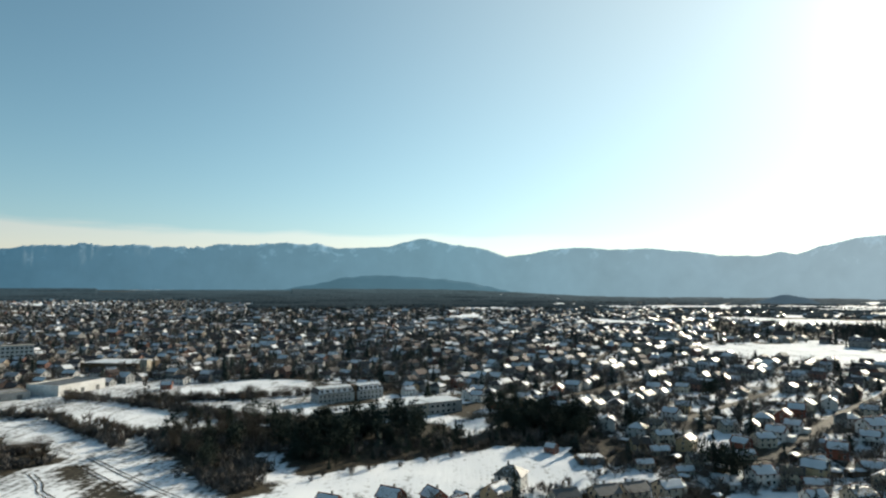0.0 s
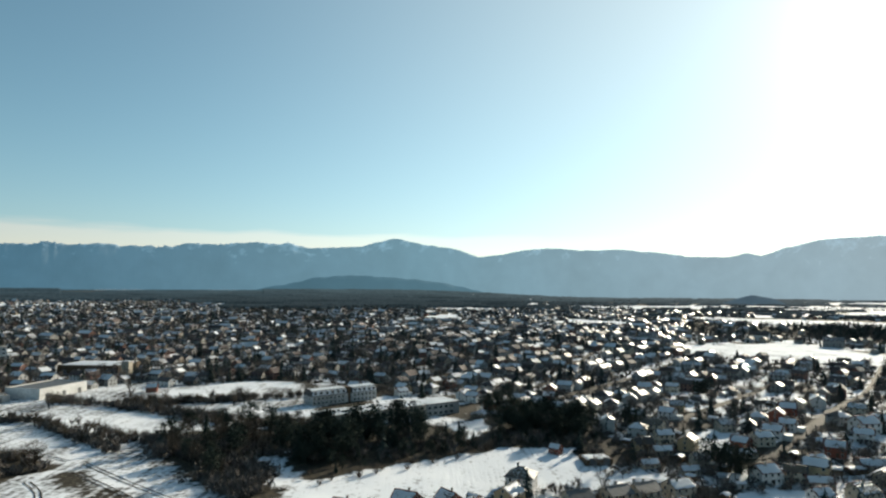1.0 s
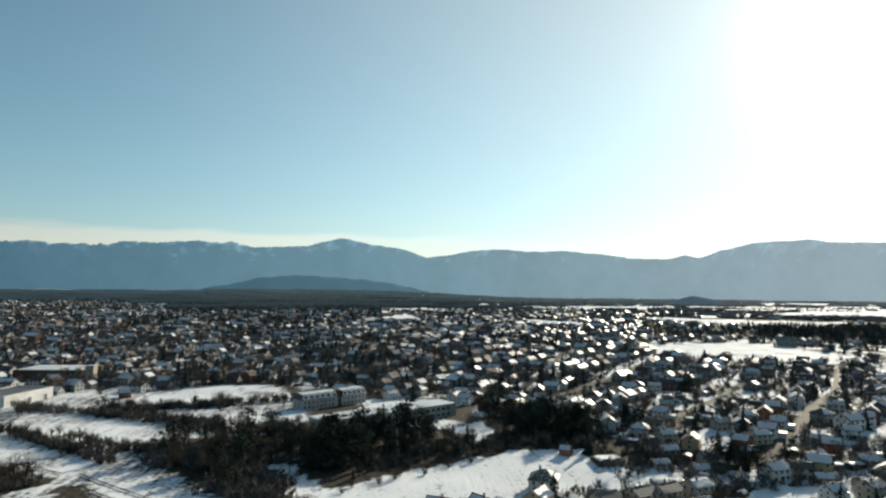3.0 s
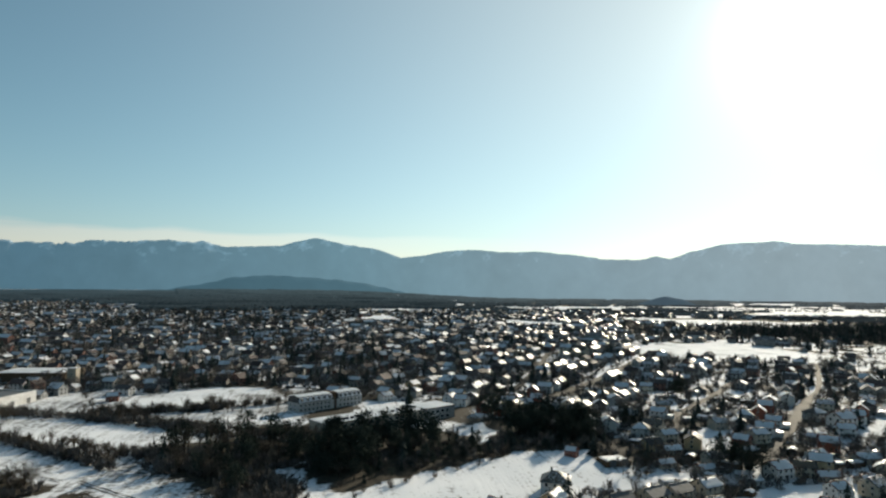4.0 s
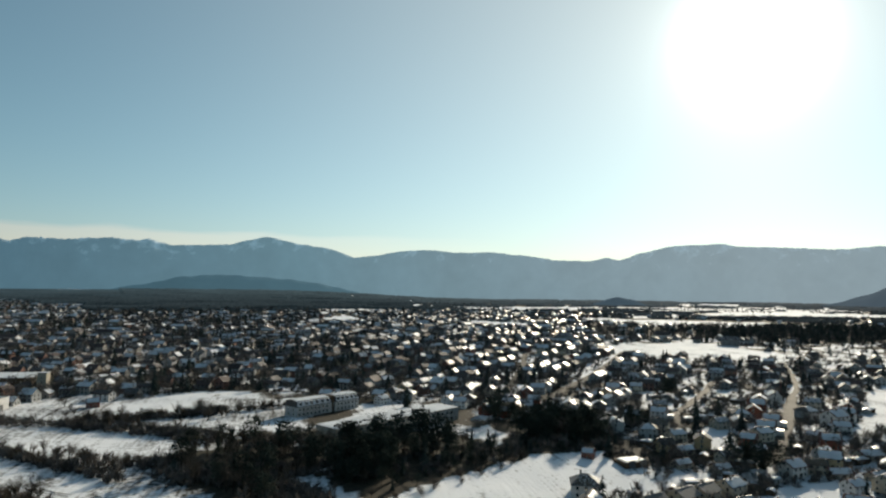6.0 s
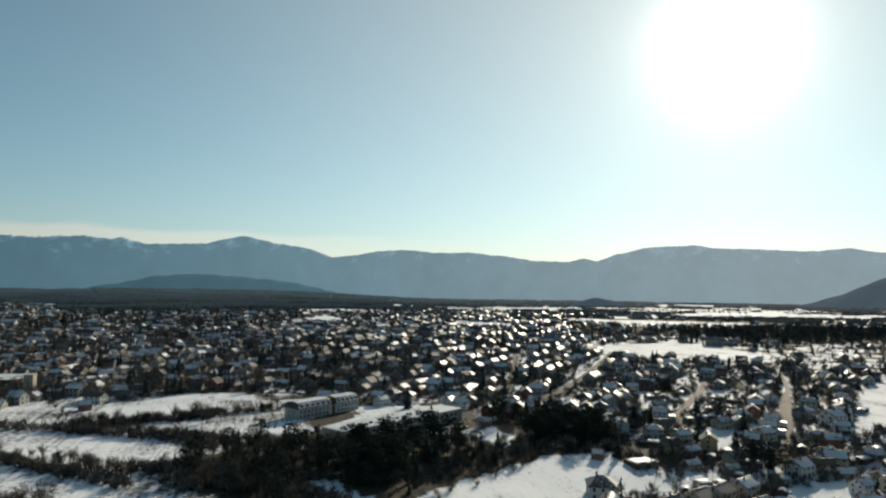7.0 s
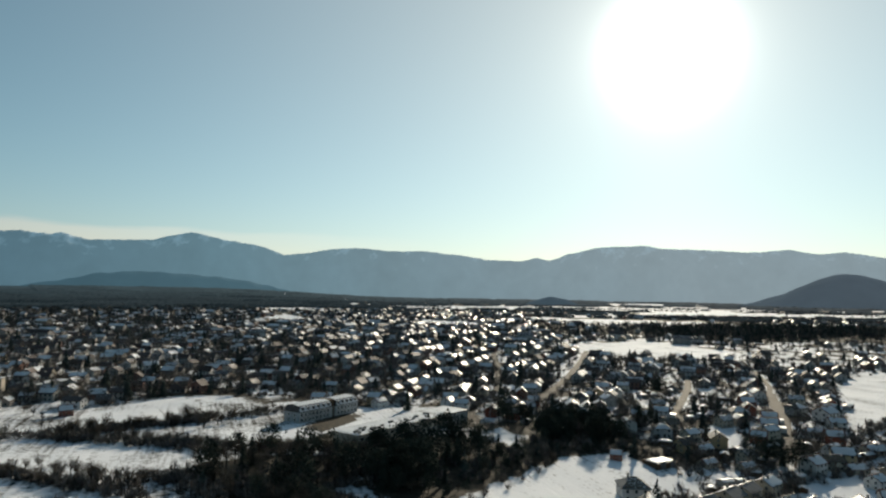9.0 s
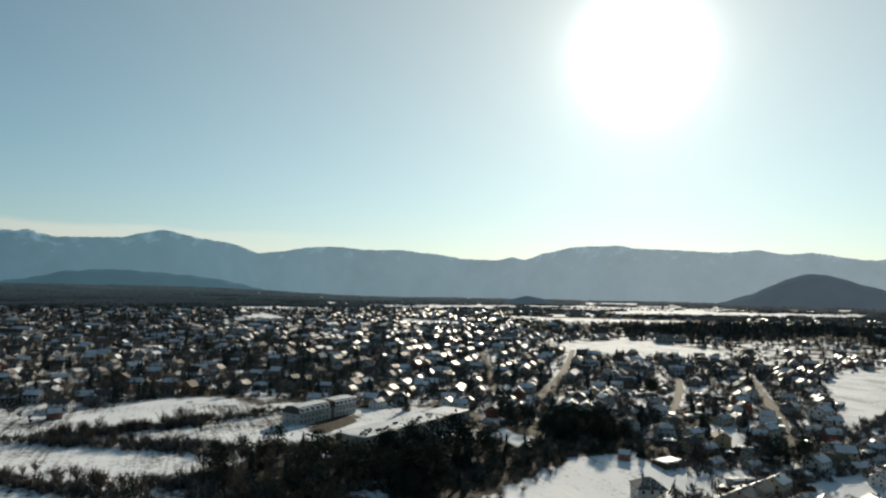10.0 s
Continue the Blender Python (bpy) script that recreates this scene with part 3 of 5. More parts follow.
def house(name, label, long, wide, high, pitch, wall, roof, snow, rng, detail=2, hip=0.0, annex=False, group="houses of the town"):
    """A house round its own middle, its ridge along x. snow: the snow layer's material on each slope, or None. hip: how far the ridge is drawn in at each end."""
    root = thing(name, label, "house", group)
    x, y = long / 2, wide / 2
    rise = y * math.tan(radians(pitch))
    over = 0.5
    w = Shape()
    top = 0 if hip else rise
    w.add([(-x, -y, 0), (x, -y, 0), (x, y, 0), (-x, y, 0), (-x, -y, high), (x, -y, high), (x, y, high), (-x, y, high), (-x, 0, high + top), (x, 0, high + top)],
          [(0, 1, 5, 4), (2, 3, 7, 6), (1, 2, 6, 9, 5), (3, 0, 4, 8, 7), (4, 5, 9, 8), (6, 7, 8, 9)])
    w.box(-x - 0.06, -y - 0.06, -0.3, x + 0.06, y + 0.06, 0.5)
    part("wall", w, wall, root)
    r = Shape()
    k = rise / y
    ex, ey, ez = x + over, y + over, high - over * k
    rx = ex - hip * (1 + over / y)
    quads = [[(-ex, -ey, ez), (ex, -ey, ez), (rx, 0, high + rise), (-rx, 0, high + rise)], [(ex, ey, ez), (-ex, ey, ez), (-rx, 0, high + rise), (rx, 0, high + rise)]]
    for q in quads:
        r.slab(q, 0.18)
    if hip:
        for sx in (-1, 1):
            a, b, t = Vector((sx * ex, sx * ey * -1, ez)), Vector((sx * ex, sx * ey, ez)), Vector((sx * rx, 0, high + rise))
            up = Vector((0, 0, 0.2))
            r.add([a, b, t, a + up, b + up, t + up], [(0, 1, 2), (3, 4, 5), (0, 1, 4, 3), (1, 2, 5, 4), (2, 0, 3, 5)])
    else:
        r.box(-ex, -0.16, high + rise + 0.1, ex, 0.16, high + rise + 0.27)
    part("roof", r, roof, root)
    for q, m in zip(quads, snow):
        if m:
            a = [Vector(p) for p in q]
            n = (a[1] - a[0]).cross(a[3] - a[0]).normalized() * 0.2
            mid = sum(a, Vector()) / 4
            a = [mid + (p - mid) * 0.97 + n for p in a]
            s = Shape()
            s.sheet(a, 0.14, 10, 6, 0.09, rng)
            part("roof_snow", s, m, root, "uneven snow layer on the roof")
    c = Shape()
    cx, cy = x * rng.uniform(-0.5, 0.5), rng.choice((-1, 1)) * y * 0.3
    c.box(cx - 0.35, cy - 0.35, high + rise * 0.4, cx + 0.35, cy + 0.35, high + rise + 0.9)
    c.box(cx - 0.45, cy - 0.45, high + rise + 0.9, cx + 0.45, cy + 0.45, high + rise + 1.05)
    part("chimney", c, CONCRETE, root, "plastered chimney with a flat cap")
    storeys = 2 if high > 4.5 else 1
    spots = []
    for st in range(storeys):
        z = 0.8 + 2.5 * st
        n = (3 if long > 9 else 2) if detail > 1 else 2
        for side in (-1, 1):
            spots += [(x * (-0.62 + 1.24 * i / (n - 1)), side * y, z, 0 if side < 0 else 180) for i in range(n)]
            spots += [(side * x, y * e * 0.45, z, 90 * side) for e in ((-1, 1) if detail > 1 else (0.3,))]
    if not hip and rise > 2.2:
        spots += [(x, 0, high + 0.4, 90), (-x, 0, high + 0.4, -90)]
    for px, py, z, turn in spots:
        f = window_shape(1.2, 1.4, detail == 1)
        g = Shape()
        g.box(-0.5, -0.03, 0.1, 0.5, 0.02, 1.3)
        win = part("window", f, [FRAME, GLASS], root, "white-framed window with dark panes")
        win.matrix_local = pose(px, py, z, 0, 0, turn)
        if detail > 1:
            part("pane", g, GLASS, win, "dark glass pane")
    d = Shape()
    d.box(-0.55, -0.06, 0, 0.55, 0.06, 2.1)
    d.box(-0.4, -0.09, 0.3, 0.4, -0.05, 1.1)
    d.box(-0.4, -0.09, 1.25, 0.4, -0.05, 1.9)
    door = part("door", d, WOOD, root, "brown wooden front door")
    door.matrix_local = pose(x * 0.15, -y, 0.1)
    if annex:
        b = Shape()
        b.box(x - 0.2, -y * 0.5, -0.3, x + 4, y * 0.8, 2.7)
        an = part("annex", b, wall, root, "low garage against the gable wall")
        b = Shape()
        b.box(x - 0.1, -y * 0.5 - 0.2, 2.7, x + 4.2, y * 0.8 + 0.2, 2.88)
        b.box(x + 0.2, -y * 0.5 - 0.1, 2.88, x + 4.1, y * 0.8 + 0.1, 3.02, 1)
        part("annex_roof", b, [CONCRETE, SNOW], an, "flat roof under snow")
    return root


rng = random.Random(11)
S, T = SNOW, SNOW_THIN
KINDS = [
    house("house", "beige plastered two-storey house with a dark roof under thin snow", 9.8, 8, 5.0, 33, PLASTER["beige"], TILE_DARK, (T, T), rng),
    house("house", "cream plastered house with a snow-covered gable roof", 10.2, 8.2, 5.0, 31, PLASTER["cream"], TILE_DARK, (T, S), rng),
    house("house", "white plastered house with a snowy gable roof and garage", 9.8, 8.4, 5.0, 32, PLASTER["white"], TILE_RED, (S, S), rng, annex=True),
    house("house", "brick-red walled house with snow on its steep roof", 9.5, 7.8, 4.9, 38, PLASTER["red"], TILE_RED, (T, S), rng),
    house("house", "grey plastered house with a dark hipped roof and patches of snow", 10.4, 9.8, 5.0, 28, PLASTER["grey"], TILE_DARK, (T, T), rng, hip=4.2),
    house("house", "long low beige house under a full snow roof", 12.5, 7.6, 2.8, 32, PLASTER["beige"], TILE_RED, (S, S), rng),
    house("house", "ochre house with a bare dark tiled roof", 9.6, 8, 4.9, 34, PLASTER["ochre"], TILE_DARK, (None, T), rng),
    house("house", "white house with a dark hipped roof and one snow patch", 10.4, 9.8, 5.2, 30, PLASTER["white"], ROOFING, (T, None), rng, hip=4.2),
    house("house", "cream house with a blue-grey metal roof bare of snow", 9.8, 8, 5.0, 30, PLASTER["cream"], ROOFING, (None, T), rng),
]
for k in KINDS:
    k.location = (0, -900, 0)
PLAIN = [
    house("house", "cream town house with a snow-covered gable roof", 9.8, 8, 4.9, 32, PLASTER["cream"], TILE_DARK, (S, S), rng, 1),
    house("house", "white town house with snow on a red tiled roof", 9.6, 8, 5.0, 34, PLASTER["white"], TILE_RED, (S, S), rng, 1),
    house("house", "grey town house with thin snow on a dark roof", 10.8, 8.4, 4.8, 31, PLASTER["grey"], TILE_DARK, (T, S), rng, 1),
    house("house", "small beige house with a steep snowy roof", 9, 7.2, 2.9, 40, PLASTER["beige"], TILE_DARK, (S, S), rng, 1),
    house("house", "brick-red house with snow on one side of its roof", 9.2, 7.6, 4.8, 36, PLASTER["red"], TILE_RED, (S, T), rng, 1),
    house("house", "ochre house with a bare dark roof and little snow", 9.6, 8, 4.9, 33, PLASTER["ochre"], TILE_DARK, (T, None), rng, 1),
    house("house", "grey hip-roofed house under patchy snow", 10, 9.4, 4.9, 27, PLASTER["grey"], TILE_DARK, (S, T), rng, 1, 4.0),
]
used = {}
TAKEN = []


def put(kind, x, y, turn, size=1.0):
    """The first of a kind is the thing itself, the rest are copies."""
    m = pose(x, y, terrain(x, y) - 0.1, 0, 0, turn)
    if kind.name in used:
        ob = copy_thing(kind, m)
    else:
        kind.matrix_basis = m
        used[kind.name] = 1
        ob = kind
    ob.scale = (size, size, size)
    return ob


def free(x, y, r):
    return all((x - a) ** 2 + (y - b) ** 2 > (r + c) ** 2 for a, b, c in TAKEN)


# houses nearest to the walk: place, turn of the ridge, kind, size
NEAR = [
    (32, 257, -22, 7, 1.1), (49.5, 238, 18, 8, 1), (65, 243, 22, 8, 1.05), (76.5, 246.5, 22, 8, 1.05), (91, 250.5, 20, 1, 1.05), (-11.8, 226.8, -30, 3, 0.95),
    (2.8, 230.6, -55, 3, 0.9), (-31.4, 216.6, -25, 3, 0.9), (11.2, 224.9, 35, 3, 0.8), (131.8, 264.5, 12, 2, 1.05), (144.6, 265, -30, 1, 0.9),
]
NEAR2 = [
    (150, 258.3, -12, 5, 0.85), (140.3, 241.6, 10, 2, 0.85), (155.1, 240, 20, 1, 1), (162.2, 251.3, 15, 5, 0.8), (174.7, 255.6, 40, 1, 0.95), (159.8, 208.9, 15, 6, 0.9),
    (154.4, 309.5, 6, 1, 0.95), (138, 293.4, 4, 5, 0.8), (165.1, 319.2, -42, 2, 1), (161.6, 278.8, 8, 2, 0.8), (216, 327, 10, 2, 1.25), (181.7, 272.7, -10, 5, 1),
    (102, 298.6, 6, 5, 0.85), (109.4, 315.6, 8, 1, 0.9), (94.8, 302.4, 5, 6, 0.9), (90.7, 282.9, 10, 5, 0.75), (111, 333.1, -42, 1, 1), (128.9, 361.8, -42, 2, 0.95),
    (53.9, 299, -40, 3, 0.6), (108.9, 355.8, -40, 0, 1), (113.7, 283.5, 6, 0, 0.85), (105.2, 275.3, 8, 5, 0.75), (83, 233.1, 12, 1, 0.9), (98, 235.6, 30, 5, 0.7),
    (148, 333.9, 5, 0, 0.9), (180.9, 333.9, -42, 2, 0.9), (183.3, 306.4, -42, 5, 0.75), (215.9, 346.9, 10, 4, 1), (241.9, 369.9, -42, 1, 1), (202.3, 251, 12, 0, 1),
    (221.6, 259.3, 8, 2, 1), (191.3, 232.7, 20, 1, 1), (241, 268.8, 5, 4, 1), (210.9, 227.1, 10, 5, 1), (-21, 435, 30, 2, 0.85), (-163, 622, 20, 2, 1.35),
    (204, 678, -42, 1, 1.5), (195, 694, -42, 1, 1.5), (-192, 454, 12, 3, 0.8),
]
for x, y, turn, kind, size in NEAR + NEAR2:
    put(KINDS[kind], x, y, turn, size * 0.92)
    TAKEN.append((x, y, 5.4 * size))


def garden_shed(label, long, wide, high, pitch, wall, rng):
    """A small outbuilding with a low gable roof under snow."""
    root = thing("garden_shed", label, "shed", "garden sheds")
    x, y = long / 2, wide / 2
    rise = y * math.tan(radians(pitch))
    w = Shape()
    w.add([(-x, -y, -0.3), (x, -y, -0.3), (x, y, -0.3), (-x, y, -0.3), (-x, -y, high), (x, -y, high), (x, y, high), (-x, y, high), (-x, 0, high + rise), (x, 0, high + rise)],
          [(0, 1, 5, 4), (2, 3, 7, 6), (1, 2, 6, 9, 5), (3, 0, 4, 8, 7), (4, 5, 9, 8), (6, 7, 8, 9)])
    part("wall", w, wall, root)
    r, s = Shape(), Shape()
    for sg in (-1, 1):
        q = [(sg * -(x + 0.3), sg * (y + 0.3) * 1, high - 0.1), (sg * (x + 0.3), sg * (y + 0.3), high - 0.1), (sg * (x + 0.3), 0, high + rise), (sg * -(x + 0.3), 0, high + rise)]
        q = [q[1], q[0], q[3], q[2]]
        r.slab(q, 0.12)
        s.sheet([(p[0] * 0.97, p[1] * 0.97, p[2] + 0.16) for p in q], 0.14, 6, 4, 0.08, rng)
    part("roof", r, TILE_DARK, root)
    part("roof_snow", s, SNOW, root, "snow on the shed roof")
    d = Shape()
    d.box(-0.5, -y - 0.05, 0, 0.5, -y + 0.02, 1.9)
    part("door", d, WOOD, root, "plank door")
    return root


SHEDS = [garden_shed("small wooden garden shed with a snowy roof", 5, 3.6, 2.1, 24, WOOD, rng),
         garden_shed("plastered garage with a snow-covered roof", 6, 4, 2.3, 18, PLASTER["grey"], rng),
         garden_shed("long low wooden shed under snow", 8, 3.8, 2.1, 20, WOOD, rng)]


# ---- the large buildings ----
def window_part(parent, x, y, z, turn, w, h):
    f = window_shape(w, h, False)
    win = part("window", f, FRAME, parent, "wide window with dark glass")
    win.matrix_local = pose(x, y, z, 0, 0, turn)
    g = Shape()
    g.box(-w / 2 + 0.1, -0.03, 0.1, w / 2 - 0.1, 0.02, h - 0.1)
    part("pane", g, GLASS, win, "dark glass pane")


def apartment_block():
    root = thing("apartment_block", "long grey apartment block with a snowy mansard roof and dormers", "apartment building")
    root.matrix_basis = pose(-58.7, 416.7, terrain(-58.7, 416.7), 0, 0, 35)
    x, y, h, top = 22.5, 6.0, 5.7, 8.8
    w = Shape()
    w.box(-x, -y, -0.3, 1.9, y, h)
    w.box(4.3, -y, -0.3, x, y, h)
    part("wall", w, PLASTER["grey"], root)
    w = Shape()
    w.box(1.9, -y + 1.2, -0.3, 4.3, y - 0.5, top + 0.4)
    part("stairwell", w, WOOD, root, "dark recessed stairwell bay")
    for x0, x1 in ((-x - 0.3, 1.7), (4.5, x + 0.3)):
        r = Shape()
        a, b = y + 0.4, y - 1.6
        r.add([(x0, -a, h), (x1, -a, h), (x1, a, h), (x0, a, h), (x0 + 0.4, -b, top), (x1 - 0.4, -b, top), (x1 - 0.4, b, top), (x0 + 0.4, b, top),
               (x0 + 0.6, 0, top + 0.7), (x1 - 0.6, 0, top + 0.7)],
              [(3, 2, 1, 0), (0, 1, 5, 4), (1, 2, 6, 5), (2, 3, 7, 6), (3, 0, 4, 7), (4, 5, 9, 8), (6, 7, 8, 9), (5, 6, 9), (7, 4, 8)])
        part("mansard_roof", r, TILE_DARK, root, "dark mansard roof")
        s = Shape()
        s.sheet([(x0 + 0.3, -b - 0.25, top + 0.06), (x1 - 0.3, -b - 0.25, top + 0.06), (x1 - 0.6, 0, top + 0.78), (x0 + 0.6, 0, top + 0.78)], 0.16, 14, 3, 0.03, rng)
        s.sheet([(x1 - 0.3, b + 0.25, top + 0.06), (x0 + 0.3, b + 0.25, top + 0.06), (x0 + 0.6, 0, top + 0.78), (x1 - 0.6, 0, top + 0.78)], 0.16, 14, 3, 0.03, rng)
        s.sheet([(x0 + 0.1, -a + 0.1, h + 0.25), (x1 - 0.1, -a + 0.1, h + 0.25), (x1 - 0.3, -b - 0.35, top - 0.3), (x0 + 0.3, -b - 0.35, top - 0.3)], 0.16, 20, 5, 0.06, rng)
        part("roof_snow", s, SNOW, root, "snow lying along the mansard roof")
        n = 6 if x0 < 0 else 5
        for i in range(n):
            cx = x0 + (x1 - x0) * (i + 0.7) / (n + 0.4)
            d = Shape()
            d.box(cx - 0.95, -y - 0.05, h + 0.5, cx + 0.95, -b + 0.4, h + 2.5)
            d.box(cx - 1.15, -y - 0.3, h + 2.5, cx + 1.15, -b + 0.5, h + 2.64, 1)
            dm = part("dormer", d, [TILE_DARK, SNOW], root, "dark dormer with a snowy top")
            window_part(dm, cx, -y - 0.08, h + 0.8, 0, 1.5, 1.4)
    for z in (0.8, 3.4):
        for i in range(16):
            cx = -x + 1.7 + i * 2.75
            if not 1.0 < cx < 5.2:
                window_part(root, cx, -y, z, 0, 1.3, 1.5)
    for z in (0.8, 3.4):
        for e in (-2.4, 2.4):
            window_part(root, -x, e, z, -90, 1.3, 1.5)
            window_part(root, x, e, z, 90, 1.3, 1.5)


apartment_block()


def school():
    root = thing("flat_roofed_school", "long flat-roofed school with deep snow on its roof", "school building")
    root.matrix_basis = pose(-56.9, 334.4, terrain(-56.9, 334.4), 0, 0, 32.6)
    long, deep, h = 90, 16, 6.7
    w = Shape()
    w.box(0, 0, -0.3, 62, deep, h)
    part("wall", w, PLASTER["beige"], root)
    w = Shape()
    w.box(62.002, -0.6, -0.3, long - 6, deep, h + 0.1)
    wing = part("wing", w, PLASTER["grey"], root, "plain grey end wing")
    r = Shape()
    r.box(-0.4, -0.5, h, 61.9, deep + 0.4, h + 0.3)
    part("roof", r, CONCRETE, root, "flat concrete roof")
    r = Shape()
    r.box(61.95, -1.0, h + 0.1, long - 5.7, deep + 0.3, h + 0.4)
    part("wing_roof", r, CONCRETE, wing, "flat roof of the wing")
    s = Shape()
    s.sheet([(-0.3, -0.4, h + 0.32), (61.8, -0.4, h + 0.32), (61.8, deep + 0.3, h + 0.32), (-0.3, deep + 0.3, h + 0.32)], 0.22, 40, 10, 0.008, rng)
    part("roof_snow", s, SNOW, root, "flat snow sheet on the roof")
    s = Shape()
    s.sheet([(62, -0.9, h + 0.42), (long - 5.8, -0.9, h + 0.42), (long - 5.8, deep + 0.2, h + 0.42), (62, deep + 0.2, h + 0.42)], 0.2, 16, 10, 0.015, rng)
    part("wing_snow", s, SNOW, wing, "snow on the wing roof")
    for i in range(20):
        v = Shape()
        vx, vy = rng.uniform(2, 58), rng.uniform(1.5, 8)
        v.box(vx - 0.6, vy - 0.5, h + 0.3, vx + 0.6, vy + 0.5, h + 1.3)
        v.box(vx - 0.75, vy - 0.65, h + 1.3, vx + 0.75, vy + 0.65, h + 1.45)
        part("roof_vent", v, ROOFING, root, "dark roof vent standing out of the snow")
    for z in (0.9, 4.0):
        for i in range(15):
            window_part(root, 3 + i * 4, 0, z, 0, 2.4, 1.6)
    for z in (0.9, 4.0):
        for i in range(5):
            window_part(wing, 64 + i * 3.6, -0.6, z, 0, 2.2, 1.6)


school()


def hall(name, label, x, y, turn, long, deep, h, wall, roof, snowy, doors):
    """A flat industrial hall with a parapet; its long front faces its own -y."""
    root = thing(name, label, "warehouse")
    root.matrix_basis = pose(x, y, terrain(x, y), 0, 0, turn)
    lip = h + (0.15 if snowy else 0.7)
    w = Shape()
    w.box(0, 0, -0.3, long, 0.4, lip)
    w.box(0, deep - 0.4, -0.3, long, deep, lip)
    w.box(0, 0.4, -0.3, 0.4, deep - 0.4, lip)
    w.box(long - 0.4, 0.4, -0.3, long, deep - 0.4, lip)
    part("wall", w, wall, root)
    r = Shape()
    r.box(0.4, 0.4, h - 0.2, long - 0.4, deep - 0.4, h)
    part("roof", r, roof, root)
    if snowy:
        s = Shape()
        s.sheet([(0.5, 0.5, h + 0.02), (long - 0.5, 0.5, h + 0.02), (long - 0.5, deep - 0.5, h + 0.02), (0.5, deep - 0.5, h + 0.02)], 0.5, 20, 10, 0.02, rng)
        part("roof_snow", s, snowy, root, "snow on the flat roof")
    for i in range(doors):
        d = Shape()
        cx = long * (i + 0.5) / doors
        zs = [0.02] + [0.16 * k + (0.05 if k % 2 else 0) for k in range(1, 21)]
        n = len(zs)
        d.add([(cx + e, -0.1 if k % 2 else -0.05, z) for e in (-1.6, 1.6) for k, z in enumerate(zs)] + [(cx + e, 0.05, z) for e in (-1.6, 1.6) for z in (zs[0], zs[-1])],
              [(k, n + k, n + k + 1, k + 1) for k in range(n - 1)] + [tuple([2 * n] + list(range(n)) + [2 * n + 1]), tuple([2 * n + 3] + list(range(2 * n - 1, n - 1, -1)) + [2 * n + 2]), (n - 1, 2 * n - 1, 2 * n + 3, 2 * n + 1)])
        part("roller_door", d, ROOFING, root, "ribbed grey roller door")
    return root


hall("warehouse", "white-walled warehouse with a dark flat roof", -249, 422, 75, 39, 27, 6.2, PLASTER["white"], ROOFING, None, 3)
hall("low_warehouse", "low grey warehouse with a pale flat roof", -277, 395, 52, 24, 20, 4.6, PLASTER["grey"], ROOFING, SNOW_THIN, 2)
hall("warehouse", "wide dark warehouse under a white snow roof", -307, 545, -6, 52, 34, 6.8, WOOD, CONCRETE, SNOW, 4)
hall("low_warehouse", "long low hall with snow along its roof", -229, 546, 54, 33, 10, 3.6, PLASTER["grey"], CONCRETE, SNOW, 3)
hall("shed", "wide low dark shed under a flat sheet of snow", 64, 283, 8, 12, 9, 2.4, WOOD, CONCRETE, SNOW, 2)


def apartment_slab():
    root = thing("apartment_slab", "pale four-storey apartment slab with rows of windows", "apartment building")
    root.matrix_basis = pose(-414.8, 590.9, terrain(-414.8, 590.9), 0, 0, 36)
    w = Shape()
    w.box(-28, 0, -0.3, 32, 14, 15)
    part("wall", w, PLASTER["white"], root)
    r = Shape()
    r.box(-28.4, -0.4, 15, 32.4, 14.4, 15.4)
    part("roof", r, CONCRETE, root, "flat concrete roof")
    for st in range(4):
        for i in range(16):
            window_part(root, -26 + i * 3.7, 0, 1.2 + 3.6 * st, 0, 2.4, 1.8)


apartment_slab()


def tower():
    root = thing("brick_tower", "narrow beige hose tower beside the warehouse", "tower")
    root.matrix_basis = pose(-243.8, 530.0, terrain(-243.8, 530.0), 0, 0, -6)
    w = Shape()
    w.box(-3, -3, -0.3, 3, 3, 11.5)
    part("wall", w, PLASTER["beige"], root)
    w = Shape()
    w.box(-3.3, -3.3, 11.5, 3.3, 3.3, 11.9)
    w.box(-3.1, -3.1, 11.9, 3.1, 3.1, 12.1, 1)
    part("roof", w, [CONCRETE, SNOW], root, "flat cap with snow")
    for z in (2, 5, 7.4):
        window_part(root, 0, -3, z, 0, 1.0, 1.3)


tower()
for x, y, r in ((-70, 402, 15), (-50, 422, 15), (-82, 398, 10), (-38, 432, 11), (-50, 344, 14), (-28, 358, 14), (-5, 372, 14), (12, 385, 12), (-262, 438, 22), (-269, 412, 18),
                (-282, 560, 32), (-418, 596, 34), (-244, 530, 6), (70, 288, 8)):
    TAKEN.append((x, y, r))


# ---- the town: rows of houses along the streets ----
NO_HOUSES = [
    [(-262, 380), (-240, 470), (-175, 480), (-130, 507), (-60, 475), (-45, 400), (-60, 330), (-140, 290), (-262, 340)],
    [(-70, 320), (-50, 410), (-20, 440), (14, 430), (26, 400), (40, 372), (60, 350), (0, 320)],
    [(5, 265), (92, 288), (86, 320), (78, 350), (30, 362)],
    [(-150, 225), (-30, 235), (10, 330), (-150, 340)],
]


def town_end(a):
    """How far the town reaches along a bearing: farthest in the west, where the forest stands back."""
    return 1950 + 800 * smooth((-17 - a + 4 * noise.noise((a * 0.4, 2, 7))) / 5)


